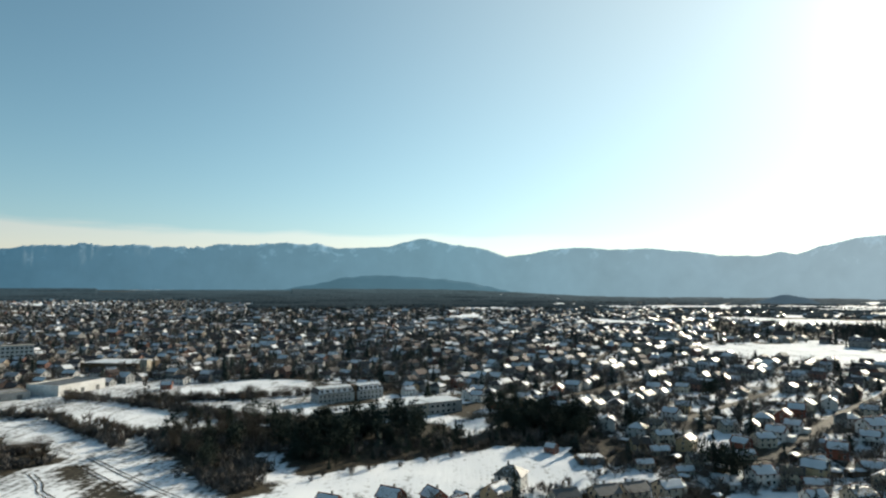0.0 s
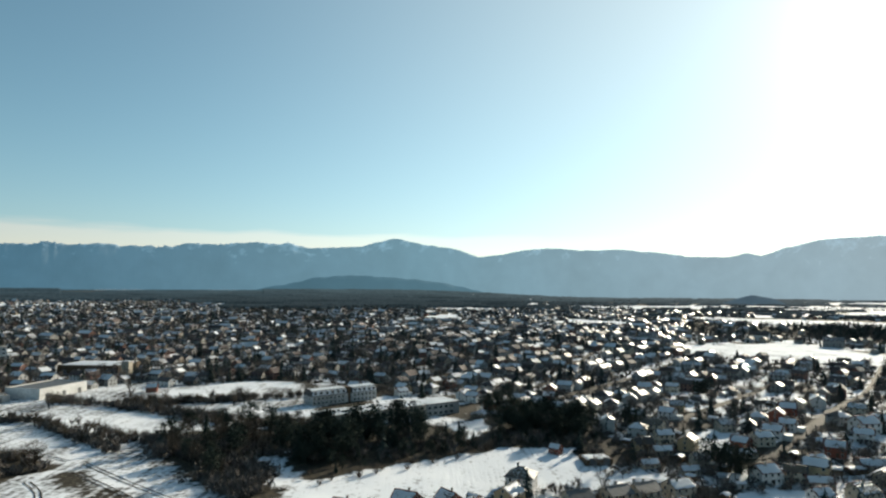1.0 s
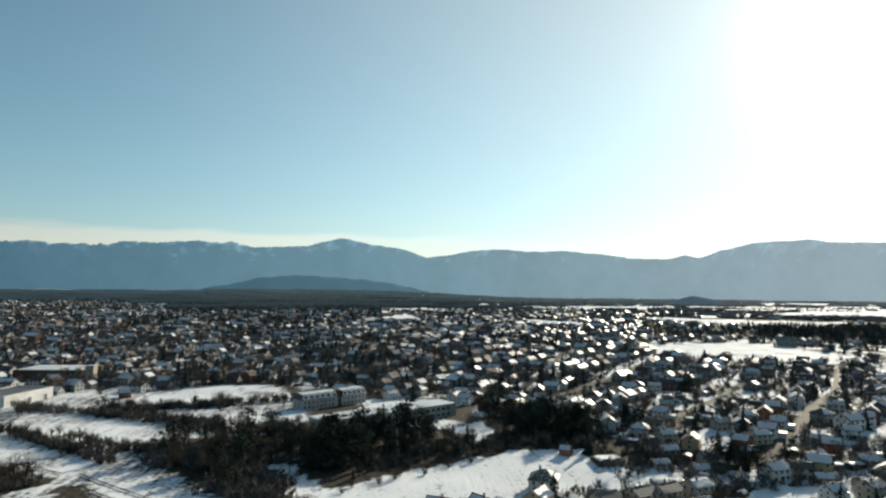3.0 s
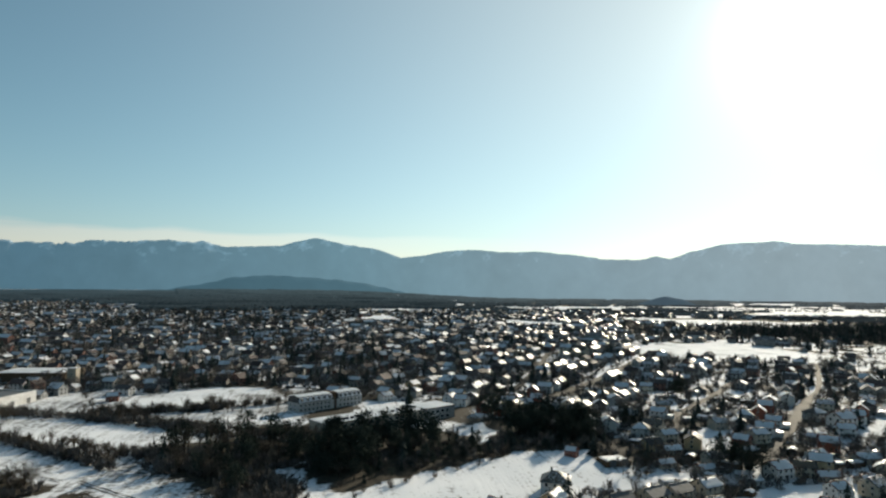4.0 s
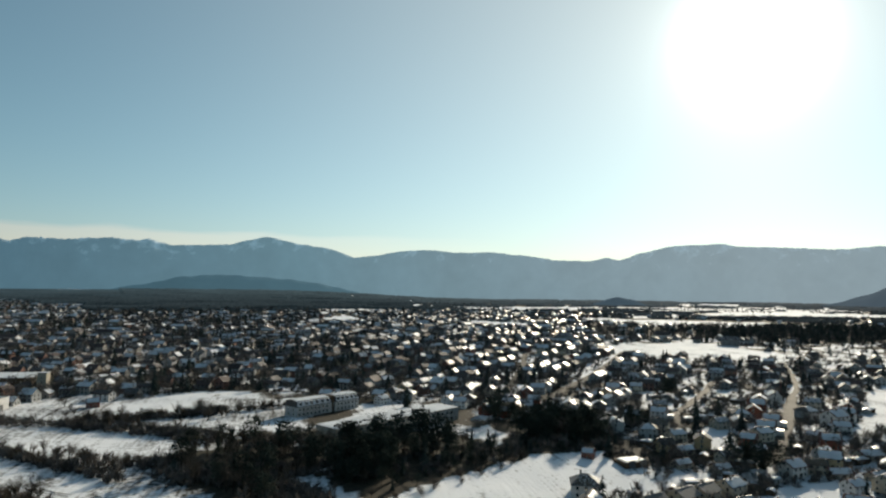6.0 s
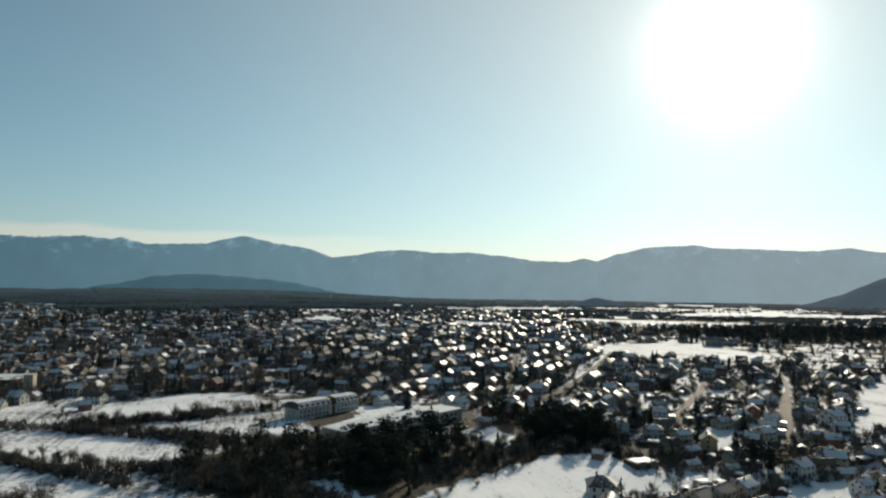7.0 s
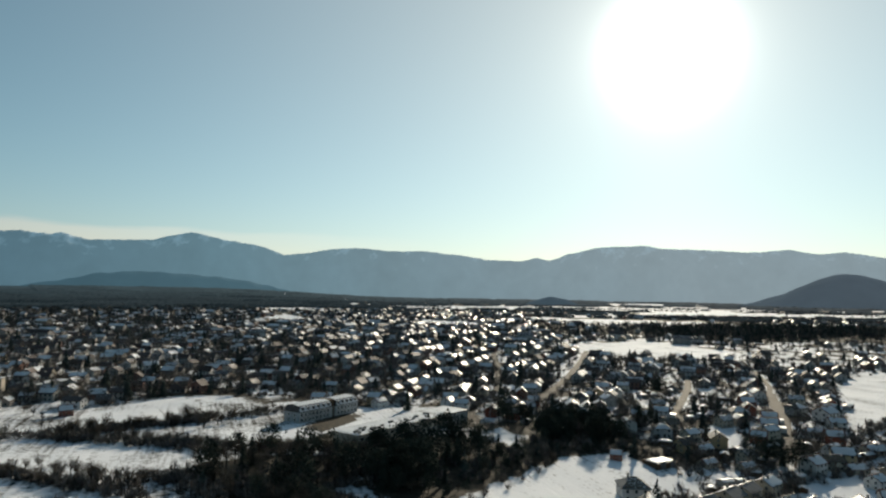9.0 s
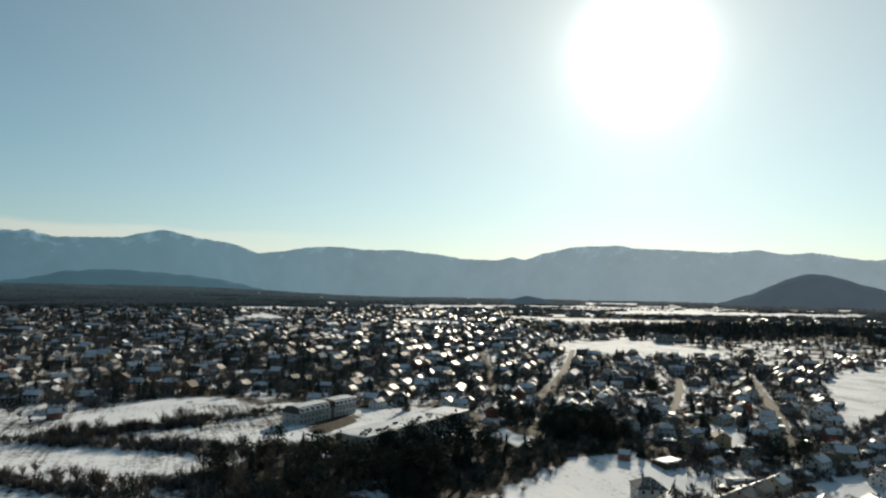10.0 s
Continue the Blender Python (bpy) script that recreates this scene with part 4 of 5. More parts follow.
def rows_of_houses():
    """Places of houses on plots in two street grids, with gaps for fields, woods and roads."""
    r = random.Random(4)
    spots = []
    for angle, lo, hi in ((42.0, -50, 2500), (16.0, -2500, -50)):
        s, c = math.sin(radians(angle)), math.cos(radians(angle))
        for i in range(-120, 120):
            for j in range(-10, 190):
                u = j * 15.5 + r.uniform(-3, 3)
                v = i * 21.5 + (4 if i % 2 else -4) + r.uniform(-3, 3)
                x, y = u * s + v * c, u * c - v * s
                x, y = x + 22 * noise.noise((x * 0.006, y * 0.006, 11)), y + 22 * noise.noise((x * 0.006, y * 0.006, 17))
                d = math.hypot(x, y)
                a = math.degrees(math.atan2(x, y))
                if d < 205 or d > town_end(a) or y < 110:
                    continue
                edge = -50 + 75 * noise.noise((y * 0.006, 0, 3))
                if not (lo <= x - edge * 0.4 + 0 < hi) or a < -48 or a > 72:
                    continue
                keep = 0.92 if d < 950 else max(0.34 if a < -15 else 0.0, 0.92 - (d - 950) / 1500)
                if a > 22 and d > 780:
                    keep *= 0.22
                if a > 33 and d > 650:
                    keep *= 0.5
                keep += (0.35 if x > 60 else 0.55) * noise.noise((x * 0.006, y * 0.006, 6)) - (0.1 if x < 0 else 0)
                ridge = (90 - angle if r.random() < (0.5 if lo == -50 else 0.2) else -angle) + r.gauss(0, 6) + 22 * noise.noise((x * 0.004, y * 0.004, 23))
                if r.random() > keep or open_ground((x, y)) or in_wood((x, y)):
                    continue
                if any(off_line((x, y), q) < w + 6.5 for q, w in zip(ROADS, ROAD_WIDE)):
                    continue
                if y < 280 and -190 < x < 25 or (x < -125 and y < 412):
                    continue
                if any(inside((x, y), q) for q in NO_HOUSES):
                    continue
                if free(x, y, 5.2):
                    spots.append((d, x, y, ridge, r.random()))
    spots.sort()
    return spots


SPOTS = rows_of_houses()
COUNT = 190
for n, (d, x, y, ridge, k) in enumerate(SPOTS[:COUNT]):
    put(PLAIN[int(k * 6.999)], x, y, ridge, 0.8 + 0.22 * ((k * 37) % 1))
    TAKEN.append((x, y, 5.0))


def sheds():
    r = random.Random(31)
    n = 0
    while n < 85:
        d, a = r.uniform(225, 480), radians(r.uniform(2, 52))
        x, y = d * math.sin(a), d * math.cos(a)
        if open_ground((x, y)) or in_wood((x, y)) or not free(x, y, 3.2) or y < 200 or any(inside((x, y), q) for q in NO_HOUSES):
            continue
        if any(off_line((x, y), q) < w + 4 for q, w in zip(ROADS, ROAD_WIDE)):
            continue
        put(r.choice(SHEDS), x, y, r.choice((5, 48, -42, 12)) + r.gauss(0, 6), r.uniform(0.8, 1.1))
        TAKEN.append((x, y, 3))
        n += 1


sheds()


def far_houses():
    """The rest of the town in one mesh: walls, eaves, tiled roofs, snow layers, chimneys and window openings."""
    r = random.Random(8)
    s = Shape()
    for d, x, y, ridge, k in SPOTS[COUNT:]:
        L, W = r.uniform(3.9, 5.8), r.uniform(3.4, 4.4)
        if r.random() < 0.07 and d > 650:
            L *= 1.8
        h = r.choice((2.8, 4.6, 4.9, 5.1))
        if r.random() < 0.03 and d > 850:
            L, W, h = 11, 5.5, 8.0
        k2 = math.tan(radians(r.uniform(26, 40)))
        p = Shape()
        rise = W * k2
        p.add([(-L, -W, 0), (L, -W, 0), (L, W, 0), (-L, W, 0), (-L, -W, h), (L, -W, h), (L, W, h), (-L, W, h), (-L, 0, h + rise), (L, 0, h + rise)],
              [(0, 1, 5, 4), (2, 3, 7, 6), (1, 2, 6, 9, 5), (3, 0, 4, 8, 7)], 0)
        o = 0.45
        for sg in (-1, 1):
            q = [(-sg * -1 * (L + o) * 1, sg * (W + o), h - o * k2), (-sg * (L + o), sg * (W + o), h - o * k2), (-sg * (L + o), 0, h + rise), (sg * (L + o), 0, h + rise)]
            q = [q[1], q[0], q[3], q[2]] if sg < 0 else [q[0], q[1], q[2], q[3]]
            if sg < 0:
                q = [(-(L + o), -(W + o), h - o * k2), (L + o, -(W + o), h - o * k2), (L + o, 0, h + rise), (-(L + o), 0, h + rise)]
            else:
                q = [(L + o, W + o, h - o * k2), (-(L + o), W + o, h - o * k2), (-(L + o), 0, h + rise), (L + o, 0, h + rise)]
            p.slab(q, 0.2, 1)
            if r.random() < 0.74:
                a = [Vector(c) for c in q]
                n = (a[1] - a[0]).cross(a[3] - a[0]).normalized() * 0.19
                mid = sum(a, Vector()) / 4
                lo = r.uniform(0.0, 0.25)
                a = [mid + (c - mid) * 0.96 + n for c in a]
                a[0], a[1] = a[0] + (a[3] - a[0]) * lo, a[1] + (a[2] - a[1]) * lo * r.uniform(0.3, 1.6)
                p.slab(a, 0.16, 2)
        cx = L * r.uniform(-0.5, 0.5)
        p.box(cx - 0.35, 0.6, h + rise * 0.5, cx + 0.35, 1.3, h + rise + 0.9, 0)
        if d < 900:
            for z in ((0.8, 3.2) if h > 4 else (1.0,)):
                for e in (-0.6, 0, 0.6):
                    p.add([(L * e - 0.55, -W - 0.04, z), (L * e + 0.55, -W - 0.04, z), (L * e + 0.55, -W - 0.04, z + 1.3), (L * e - 0.55, -W - 0.04, z + 1.3)], [(0, 1, 2, 3)], 3)
                for e in (-0.4, 0.4):
                    for sg in (-1, 1):
                        p.add([(sg * (L + 0.04), W * e - 0.55, z), (sg * (L + 0.04), W * e + 0.55, z), (sg * (L + 0.04), W * e + 0.55, z + 1.3), (sg * (L + 0.04), W * e - 0.55, z + 1.3)], [(0, 1, 2, 3)], 3)
        m = pose(x, y, terrain(x, y) - 0.1, 0, 0, ridge)
        k0 = len(s.v)
        s.v += [tuple(m @ Vector(c)) for c in p.v]
        s.f += [tuple(i + k0 for i in q) for q in p.f]
        s.m += p.m
    joined("town_houses", s.v, s.f, [FAR_WALL, TILE_FAR, SNOW_FAR, GLASS], s.m, "dense town of small snow-roofed houses reaching to the plain", "houses")


far_houses()


# ---- trees ----
def bare_tree(seed, high, wide):
    """Trunk and forking limbs, and a crown of many thin twigs."""
    r = random.Random(seed)
    t, c = Shape(), Shape()
    t.tube((0, 0, -0.2), (0, 0, high * 0.35), 0.028 * high, 0.018 * high, 7)
    tips = []
    for i in range(9):
        a, up = 2.4 * i + r.uniform(-0.4, 0.4), r.uniform(0.3, 0.5)
        b = Vector((0, 0, high * up * 0.8))
        e = Vector((math.cos(a) * wide * r.uniform(0.25, 0.6), math.sin(a) * wide * r.uniform(0.25, 0.6), high * r.uniform(0.6, 0.92)))
        t.tube(b, e, 0.011 * high, 0.003 * high, 4)
        tips += [b.lerp(e, k) for k in (0.4, 0.55, 0.7, 0.85, 1.0)]
    t.tube((0, 0, high * 0.33), (0, 0, high * 0.9), 0.016 * high, 0.003 * high, 4)
    tips += [Vector((0, 0, high * k)) for k in (0.5, 0.65, 0.8, 0.9)]
    for p in tips:
        for _ in range(11):
            d = Vector((r.gauss(0, 1), r.gauss(0, 1), r.gauss(0.5, 0.8))).normalized() * r.uniform(0.09, 0.2) * high
            w = Vector((r.gauss(0, 1), r.gauss(0, 1), r.gauss(0, 1))).normalized() * r.uniform(0.03, 0.075) * (high / 9)
            q = p + Vector((r.gauss(0, 1), r.gauss(0, 1), r.gauss(0, 1))) * 0.04 * high
            c.add([q - w, q + w, q + d], [(0, 1, 2)])
    return t, c


def conifer(seed, high, wide, bare=0.08):
    """Trunk, and tiers of drooping needle fronds with ragged tips."""
    r = random.Random(seed)
    t, c = Shape(), Shape()
    t.tube((0, 0, -0.2), (0, 0, high * 0.96), 0.018 * high, 0.004 * high, 7)
    z = bare
    while z < 0.985:
        rad = wide * (1 - z) ** 0.8 * r.uniform(0.75, 1.1) + 0.1
        n = int(6 + 7 * (1 - z))
        for i in range(n):
            a = 2 * math.pi * (i + r.random()) / n
            d, s = Vector((math.cos(a), math.sin(a), 0)), Vector((-math.sin(a), math.cos(a), 0))
            R = rad * r.uniform(0.65, 1.15)
            o, droop = Vector((0, 0, z * high)), -R * r.uniform(0.15, 0.5)
            for k, w in ((0.35, 0.34), (0.7, 0.3), (1.0, 0.2)):
                m = o + d * R * k + Vector((0, 0, droop * k))
                b = o + d * R * (k - 0.4) + Vector((0, 0, droop * (k - 0.4) + 0.02 * high))
                c.add([b, m + s * R * w + Vector((0, 0, -0.015 * high * r.random())), m + d * R * 0.12, m - s * R * w + Vector((0, 0, -0.015 * high * r.random()))], [(0, 1, 2), (0, 2, 3)])
        z += 0.055 * (1.15 - z * 0.5)
    return t, c


def pine(seed, high, wide):
    """A tall bare trunk with limbs and loose dark clumps of needles."""
    r = random.Random(seed)
    t, c = Shape(), Shape()
    t.tube((0, 0, -0.2), (0, 0, high * 0.9), 0.018 * high, 0.006 * high, 7)
    for i in range(17):
        z = high * (0.33 + 0.62 * i / 16)
        a = 2.4 * i + r.random()
        R = wide * (1 - abs(i / 16 - 0.4)) * r.uniform(0.4, 0.95)
        e = Vector((math.cos(a) * R, math.sin(a) * R, z + 0.05 * high))
        t.tube((0, 0, z), e, 0.006 * high, 0.002 * high, 4)
        for _ in range(46):
            o = e + Vector((r.gauss(0, 1) * 0.1, r.gauss(0, 1) * 0.1, r.gauss(0, 1) * 0.05)) * high
            p = [o + Vector((r.gauss(0, 1), r.gauss(0, 1), r.gauss(0, 0.7))) * 0.032 * high for _ in range(3)]
            c.add(p, [(0, 1, 2)])
    return t, c


def bush(seed, high, wide):
    r = random.Random(seed)
    t, c = Shape(), Shape()
    for i in range(9):
        a = 0.7 * i + r.random()
        e = Vector((math.cos(a) * wide * r.uniform(0.2, 0.7), math.sin(a) * wide * r.uniform(0.2, 0.7), high * r.uniform(0.5, 0.9)))
        t.tube((0, 0, -0.1), e, 0.06, 0.02, 4)
        for _ in range(45):
            q = e * r.uniform(0.3, 1.1) + Vector((r.gauss(0, 1) * wide, r.gauss(0, 1) * wide, r.gauss(0, 1) * high)) * 0.16
            q.z = max(0.1, q.z)
            d = Vector((r.gauss(0, 1), r.gauss(0, 1), r.gauss(0.6, 0.8))).normalized() * high * 0.22
            w = Vector((r.gauss(0, 1), r.gauss(0, 1), 0)).normalized() * 0.07
            c.add([q - w, q + w, q + d], [(0, 1, 2)])
    return t, c


def tree_thing(name, label, group, made, crown_mat):
    root = thing(name, label, "tree" if name != "bush" else "bush", group)
    part("trunk", made[0], BARK, root)
    part("crown", made[1], crown_mat, root)
    return root


BARE = [tree_thing("bare_tree", "leafless dark tree with fine bare twigs", "bare trees", bare_tree(20 + i, 11.5, 7.5), TWIG) for i in range(4)]
FIR = [tree_thing("fir_tree", "dark green fir with drooping branches", "dark conifers", conifer(30 + i, 14, 3.6), NEEDLE) for i in range(3)]
PINE = [tree_thing("pine_tree", "dark pine with a loose crown on a bare trunk", "dark conifers", pine(40 + i, 14.5, 5), NEEDLE) for i in range(3)]
BUSH = [tree_thing("bush", "leafless dark thicket bush at the field edge", "bushes", bush(50 + i, 3.6, 3.2), TWIG) for i in range(3)]
LONE = tree_thing("fir_tree", "single dark fir standing in the snowy school yard", "dark conifers", conifer(61, 14, 3.1, 0.02), NEEDLE)
LONE.matrix_basis = pose(-7.5, 421.2, terrain(-7.5, 421))


def random_in(poly, r):
    xs, ys = [p[0] for p in poly], [p[1] for p in poly]
    while True:
        p = (r.uniform(min(xs), max(xs)), r.uniform(min(ys), max(ys)))
        if inside(p, poly):
            return p


GAP = [(8, 342), (24, 364), (31, 352), (22, 312), (12, 312)]
BANK = [(-50, 248), (-38, 266), (-14, 283), (8, 297), (38, 312), (70, 308)]
CLUMPS = [(40, 374, 9, 7), (56, 350, 9, 6), (72, 342, 7, 6), (121, 274, 7, 5), (105, 342, 5, 4), (60, 324, 6, 6), (50, 334, 4, 5), (174, 424, 3, 4)]


def plant():
    r = random.Random(9)
    for _ in range(210):
        x, y = random_in(WOODS["stream_wood"], r)
        if free(x, y, 2) and not inside((x, y), GAP) and not inside((x, y), FIELDS["river_meadow"]):
            low = (0.4 + 0.6 * smooth((off_line((x, y), BANK) - 4) / 22)) * (0.88 if x < 15 else 0.68)
            put(r.choice(PINE + PINE + FIR + BARE[:2]), x, y, r.uniform(0, 360), r.uniform(0.7, 1.3) * low)
    for x, y, n, wide in CLUMPS:
        for _ in range(n):
            put(r.choice(PINE + FIR[:1]), x + r.gauss(0, wide), y + r.gauss(0, wide), r.uniform(0, 360), r.uniform(0.6, 0.95))
    for _ in range(70):
        x, y = random_in(WOODS["hedge_wood"], r)
        put(r.choice(PINE[:2] + FIR[:1] + BARE + BARE), x, y, r.uniform(0, 360), r.uniform(0.6, 1.0))
    for x0, y0, x1, y1, n, size in ((-250, 366, -205, 356, 6, 0.5), (-186, 342, -142, 306, 11, 0.6), (-207, 350, -140, 290, 16, 0.4), (-188, 405, -122, 418, 22, 0.6),
                                    (-182, 398, -125, 365, 14, 0.55), (-125, 400, -82, 435, 14, 0.5), (-238, 420, -220, 390, 10, 0.5), (-222, 490, -188, 412, 8, 0.4)):
        for i in range(n):
            k = (i + r.random()) / n
            put(r.choice(BARE), x0 + (x1 - x0) * k + r.gauss(0, 2), y0 + (y1 - y0) * k + r.gauss(0, 2), r.uniform(0, 360), size * r.uniform(0.7, 1.25))
    for x, y, s in ((-162, 271, 0.95), (-168, 274, 0.8), (-159, 269, 0.7), (-228, 395, 0.7)):
        put(BARE[0], x, y, x * 40, s)
    for x, y, s in ((-129, 442, 1.5), (-132, 440, 1.3), (-125, 444, 1.2), (-130, 446, 1.4)):
        put(BUSH[0], x, y, x * 40, s)
    for x0, y0, x1, y1, n in ((-210, 353, -140, 291, 26), (-40, 219, 22, 232, 18), (14, 228, 58, 242, 14), (60, 247, 112, 254, 16), (96, 300, 70, 268, 9)):
        for i in range(n):
            k = (i + r.random()) / n
            x, y = x0 + (x1 - x0) * k + r.gauss(0, 2.5), y0 + (y1 - y0) * k + r.gauss(0, 2.5)
            if free(x, y, 0.5):
                put(r.choice(BUSH + BARE[:1]), x, y, r.uniform(0, 360), r.uniform(0.4, 0.75))
    for x0, y0, x1, y1, n in ((-140, 316, -120, 313, 8), (-185, 402, -122, 418, 24), (-182, 392, -130, 365, 14), (-48, 251, 34, 312, 16), (-82, 245, -78, 278, 8),
                              (-158, 268, -188, 285, 12), (188, 290, 219, 265, 10)):
        for i in range(n):
            k = (i + r.random()) / n
            put(r.choice(BUSH), x0 + (x1 - x0) * k + r.gauss(0, 2), y0 + (y1 - y0) * k + r.gauss(0, 2), r.uniform(0, 360), r.uniform(0.6, 1.2))


plant()


def join_trees(name, label, places, made, mats):
    """Many copies of a few tree shapes in one mesh."""
    vs, fs, idx, base = [], [], [], 0
    arrays = []
    for t, c in made:
        tri = []
        for q in t.f:
            tri += [(q[0], q[i], q[i + 1]) for i in range(1, len(q) - 1)]
        k = len(t.v)
        for q in c.f:
            tri += [(q[0] + k, q[i] + k, q[i + 1] + k) for i in range(1, len(q) - 1)]
        nt = sum(len(q) - 2 for q in t.f)
        arrays.append((np.array(t.v + c.v), np.array(tri), np.array([0] * nt + [1] * (len(tri) - nt))))
    for x, y, turn, size, tall, kind in places:
        v, f, m = arrays[kind]
        s, c = math.sin(turn) * size, math.cos(turn) * size
        vs.append(np.stack([v[:, 0] * c - v[:, 1] * s + x, v[:, 0] * s + v[:, 1] * c + y, v[:, 2] * size * tall + terrain(x, y)], -1))
        fs.append(f + base)
        idx.append(m)
        base += len(v)
    joined(name, np.concatenate(vs).tolist(), np.concatenate(fs).tolist(), mats, np.concatenate(idx).tolist(), label, "trees")


def thin(made, keep, grow, seed):
    """A lighter tree for the distance: fewer, wider twigs or fronds."""
    r = random.Random(seed)
    t, c = made
    o = Shape()
    for q in c.f:
        if r.random() < keep:
            p = [Vector(c.v[i]) for i in q]
            mid = sum(p, Vector()) / len(p)
            o.add([mid + (a - mid) * grow for a in p], [tuple(range(len(p)))])
    b = Shape()
    b.tube((0, 0, -0.2), (0, 0, max(a[2] for a in t.v) * 0.7), 0.2, 0.05, 4)
    return b, o


# field hedges: from, to, number of shrubs, width
HEDGES = [(-210, 353, -140, 291, 95, 1.5), (-142, 314, -118, 312, 50, 3.5), (-176, 334, -142, 306, 45, 5), (-188, 404, -120, 420, 170, 3.5), (-184, 394, -126, 364, 130, 3), (-126, 362, -60, 330, 120, 5),
          (-126, 300, -98, 282, 90, 4), (-240, 420, -188, 396, 70, 3), (-130, 418, -70, 440, 60, 3), (-60, 330, -30, 330, 80, 5), (188, 288, 300, 330, 110, 3),
          (-262, 362, -208, 353, 60, 2), (-320, 340, -262, 362, 50, 2.5), (-66, 432, -40, 455, 40, 3),
          (-90, 253, -66, 240, 90, 4), (-85, 272, -68, 254, 90, 4)]


def town_trees():
    r = random.Random(15)
    bare = [thin(bare_tree(70 + i, 8, 5.5), 0.11, 3.2, i) for i in range(3)]
    dark = [thin(conifer(80 + i, 11, 2.8), 0.12, 2.9, i) for i in range(2)]
    shrub = [thin(bush(90 + i, 2.6, 2.4), 0.09, 3.6, i) for i in range(2)]
    a, b, c, e = [], [], [], []
    low = [thin(bush(190 + i, 2.6, 2.6), 0.1, 3.6, i) for i in range(3)]
    for _ in range(24000):
        d = 205 + 1300 * r.random() ** 0.8
        an = radians(r.uniform(-46, 68))
        x, y = d * math.sin(an), d * math.cos(an)
        if y < 185 or open_ground((x, y)) or not free(x, y, 0.5) or (y < 280 and -190 < x < 25) or inside((x, y), NO_HOUSES[0]) or inside((x, y), NO_HOUSES[1]) or (x < -125 and y < 400):
            continue
        if any(off_line((x, y), q) < w + 1.5 for q, w in zip(ROADS[:5], ROAD_WIDE)):
            continue
        k = r.random()
        if x > 30 and d < 900 and r.random() < 0.3:
            continue
        if k < 0.42:
            a.append((x, y, r.uniform(0, 6.3), r.uniform(0.5, 1.15), 1.0, r.randrange(3)))
        elif k < 0.52:
            b.append((x, y, r.uniform(0, 6.3), r.uniform(0.5, 1.15), 1.0, r.randrange(2)))
        elif k < 0.8:
            c.append((x, y, r.uniform(0, 6.3), r.uniform(0.6, 1.5), 1.0, r.randrange(2)))
    for _ in range(9000):
        d, an = r.uniform(215, 700), radians(r.uniform(-36, 66))
        x, y = d * math.sin(an), d * math.cos(an)
        if y < 185 or open_ground((x, y)) or not free(x, y, 0.3) or (y < 280 and -190 < x < 25) or inside((x, y), NO_HOUSES[0]) or inside((x, y), NO_HOUSES[1]) or (x < -125 and y < 400):
            continue
        if any(off_line((x, y), q) < w + 0.5 for q, w in zip(ROADS[:5], ROAD_WIDE)):
            continue
        e.append((x, y, r.uniform(0, 6.3), r.uniform(0.5, 1.3), r.uniform(0.7, 1.5), r.randrange(3)))
    for _ in range(9000):
        d, an = 470 + 1900 * r.random() ** 0.9, radians(r.uniform(-47, 26))
        x, y = d * math.sin(an), d * math.cos(an)
        if d > town_end(math.degrees(an)) or noise.noise((x * 0.009, y * 0.009, 14)) + 0.5 * noise.noise((x * 0.03, y * 0.03, 1)) < (0.05 if x < 0 else 0.2):
            continue
        if open_ground((x, y)) or not free(x, y, 1) or inside((x, y), NO_HOUSES[0]) or inside((x, y), NO_HOUSES[1]):
            continue
        (b if r.random() < 0.35 else a).append((x, y, r.uniform(0, 6.3), r.uniform(0.9, 1.5), 1.0, r.randrange(2)))
    for x0, y0, x1, y1, n, w in HEDGES:
        for _ in range(n):
            k = r.random()
            e.append((x0 + (x1 - x0) * k + r.gauss(0, w), y0 + (y1 - y0) * k + r.gauss(0, w), r.uniform(0, 6.3), r.uniform(0.6, 1.3), r.uniform(0.7, 1.6), r.randrange(3)))
    for n in ("belt", "south_belt", "corner_scrub"):
        for _ in range(1100 if n == "belt" else 200):
            x, y = random_in(WOODS[n], r)
            if n == "corner_scrub":
                c.append((x, y, r.uniform(0, 6.3), r.uniform(0.8, 1.8), 1.0, r.randrange(2)))
            else:
                (b if r.random() < 0.6 else a).append((x, y, r.uniform(0, 6.3), r.uniform(0.8, 1.4), 1.0, r.randrange(2)))
    join_trees("garden_trees", "leafless garden trees between the houses", a, bare, [BARK, TWIG_FAR])
    join_trees("garden_firs", "dark firs among the houses and in the far belt", b, dark, [BARK, NEEDLE_FAR])
    join_trees("hedge_scrub", "dense dark leafless scrub and hedges round gardens and fields", e, low, [BARK, TWIG_FAR])
    join_trees("garden_shrubs", "dark leafless hedges and shrubs in the gardens", c, shrub, [BARK, TWIG_FAR])


town_trees()


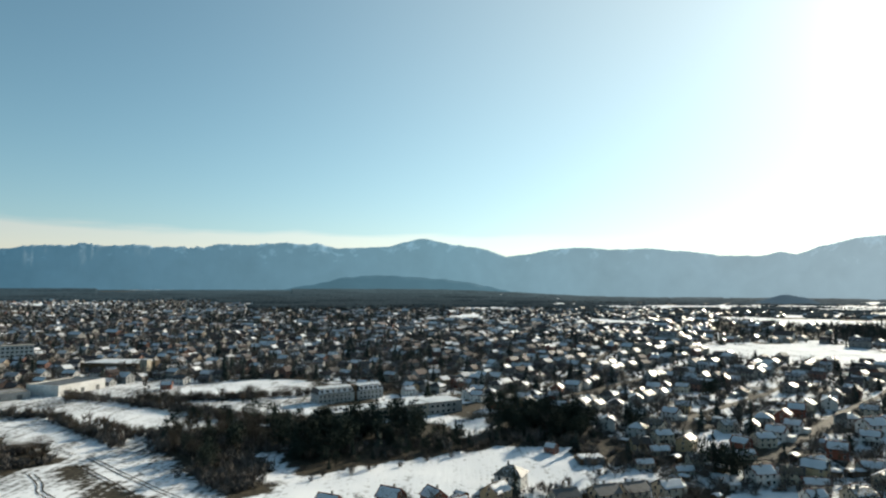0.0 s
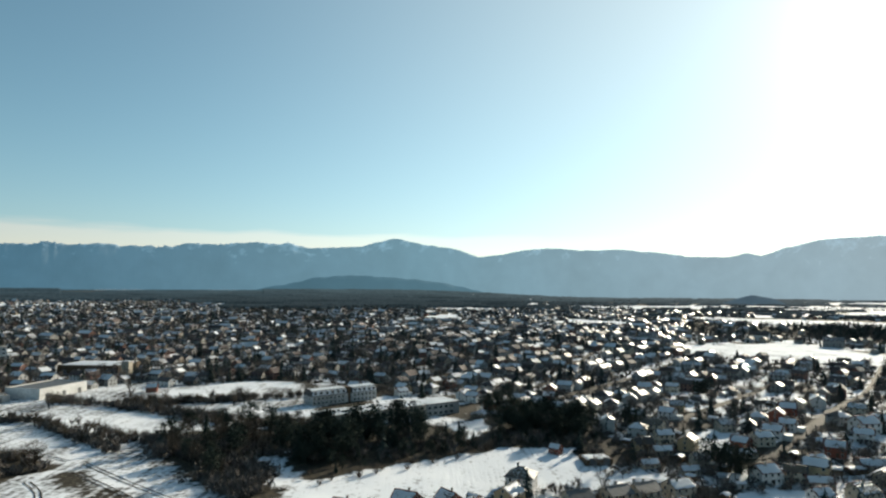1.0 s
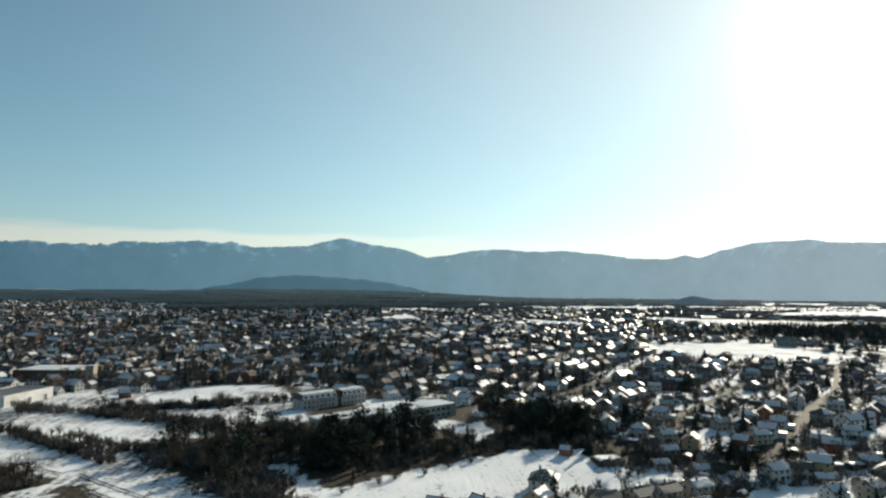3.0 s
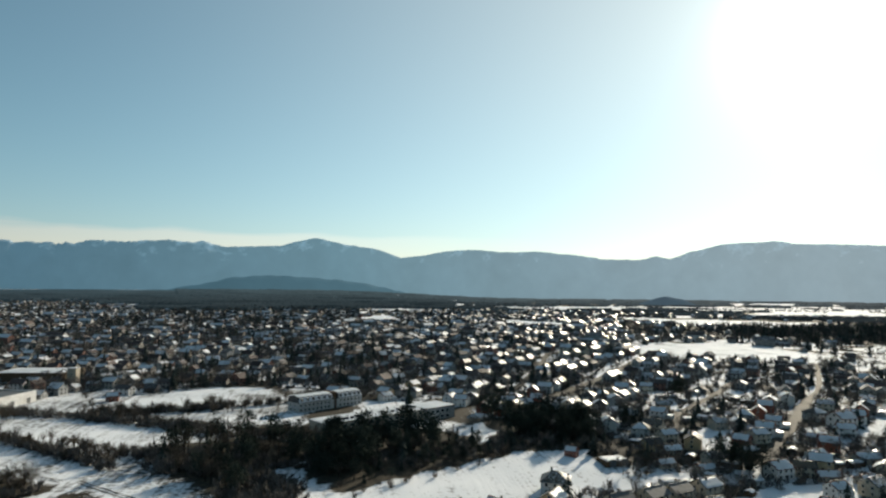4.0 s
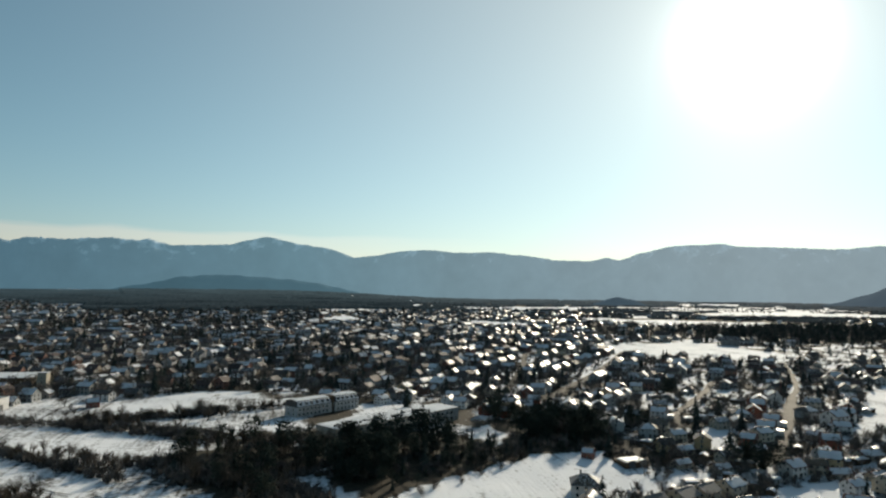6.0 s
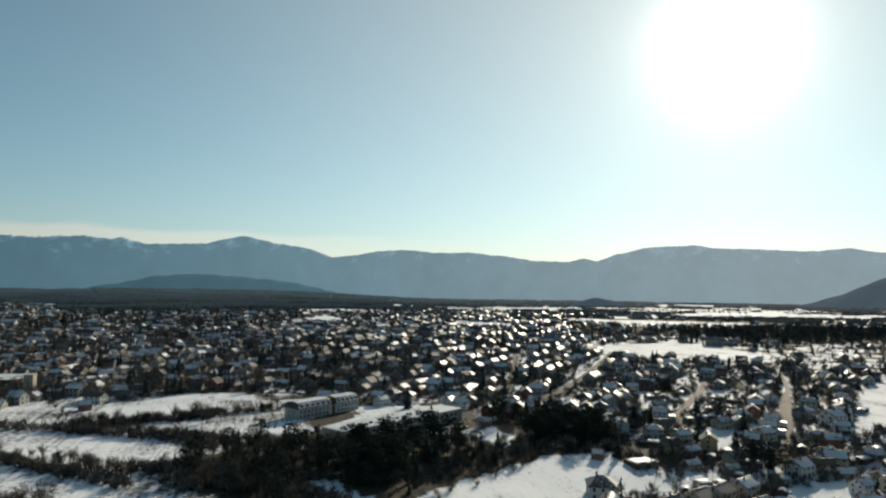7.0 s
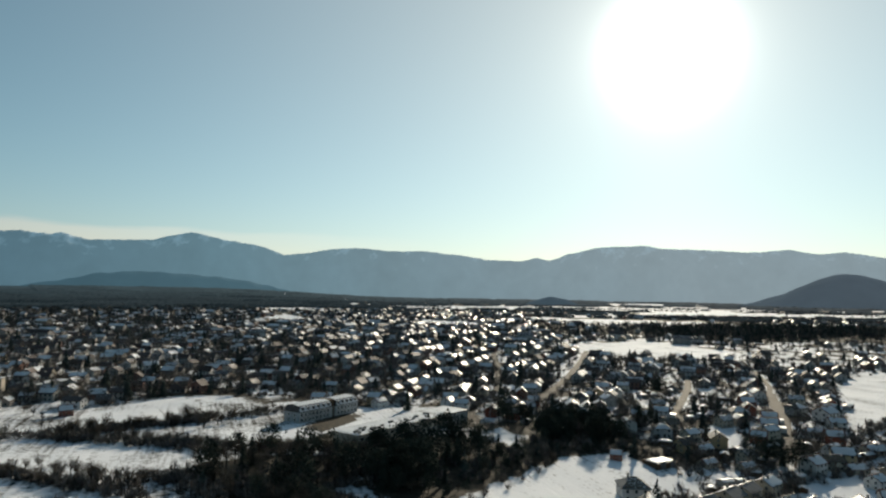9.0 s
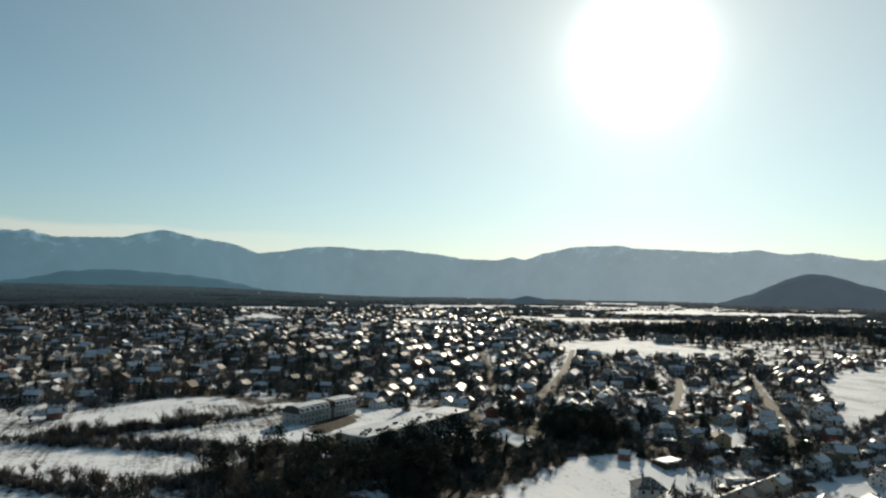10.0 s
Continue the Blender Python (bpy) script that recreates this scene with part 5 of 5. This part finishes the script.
def forest_canopy():
    """The closed crowns of the far forest and of the wooded strips on the plain."""
    r = random.Random(77)
    bearings = np.arange(-48, 72.01, 0.2)
    rings = [1500.0]
    while rings[-1] < 4330:
        rings.append(rings[-1] * 1.009)
    nb = len(bearings)
    way = [(math.sin(radians(a)), math.cos(radians(a))) for a in bearings]

    def wooded(d, a, sx, cy):
        if a < 8:
            if d < town_end(a) + 160 * noise.noise((a * 0.7, 1, 5)) + 60 * noise.noise((a * 4, 1, 5)) or (d > 4150 and -28 < a < -15):
                return False
            return noise.noise((sx * d * 0.002, cy * d * 0.006, 8)) < (0.2 if d < 2500 else 0.34) and far_cover(sx * d, cy * d) < 0.5
        return d > 1650 and noise.noise((a * 0.9, d * 0.004, 3)) < 0.25 and far_cover(sx * d, cy * d) < 0.5 and not open_ground((sx * d, cy * d))

    mask = [[wooded(d, a, *w) for a, w in zip(bearings, way)] for d in rings]
    v, f = [], []
    for j, d in enumerate(rings):
        for i, (sx, cy) in enumerate(way):
            x, y = sx * d, cy * d
            h = (9 - 4.5 * smooth((bearings[i] - 2) / 12)) + 3 * noise.noise((x * 0.01, y * 0.01, 4)) + r.uniform(-1.6, 1.6)
            if -29 < bearings[i] < -14:
                h *= 1 - 0.9 * smooth((d - 2900) / 1000)
            v.append((x, y, terrain(x, y) + (h if mask[j][i] else -0.5)))
    for j in range(len(rings) - 1):
        for i in range(nb - 1):
            if mask[j][i] or mask[j][i + 1] or mask[j + 1][i] or mask[j + 1][i + 1]:
                k = j * nb + i
                f.append((k, k + 1, k + nb + 1, k + nb))
    # the canopy's material carries painted haze, stronger farther out
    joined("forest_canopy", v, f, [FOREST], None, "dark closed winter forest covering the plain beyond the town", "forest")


forest_canopy()


def far_woods():
    """Single trees, hedges and wood edges out on the plain."""
    r = random.Random(21)
    kinds = [thin(bare_tree(95, 11, 9), 0.07, 4.2, 1), thin(conifer(96, 13, 4), 0.08, 3.8, 2), thin(pine(97, 12, 6), 0.05, 4.8, 3)]
    places = []
    n = 0
    while len(places) < 3600 and n < 60000:
        n += 1
        an = r.uniform(-46, 8) if r.random() < 0.42 else r.uniform(8, 70)
        d = 1250 + (1500 if an < -17 else 900) * r.random() ** 1.2
        x, y = d * math.sin(radians(an)), d * math.cos(radians(an))
        if far_cover(x, y) > 0.5 or open_ground((x, y)):
            continue
        if d < 1900 and r.random() < 0.5:
            continue
        places.append((x, y, r.uniform(0, 6.3), r.uniform(0.6, 1.0) * (1.0 if an < 8 else 0.75), 0.9, r.choice((0, 0, 1, 2))))
    for row in range(8):
        d0 = 1200 * 1.18 ** row
        for i in range(400):
            an = 8 + 54 * (i + r.random()) / 400
            d = d0 * (1 + 0.12 * noise.noise((an * 0.06, row * 3.7, 0))) + r.gauss(0, 16)
            if noise.noise((an * 0.11, row * 5.1, 2)) > 0.1:
                x, y = d * math.sin(radians(an)), d * math.cos(radians(an))
                if not open_ground((x, y)):
                    places.append((x, y, r.uniform(0, 6.3), r.uniform(0.55, 0.95), 0.85, r.choice((0, 0, 1, 2))))
    join_trees("far_woods", "dark winter woods and hedges on the plain", places, kinds, [BARK, WOODS_FAR])


far_woods()
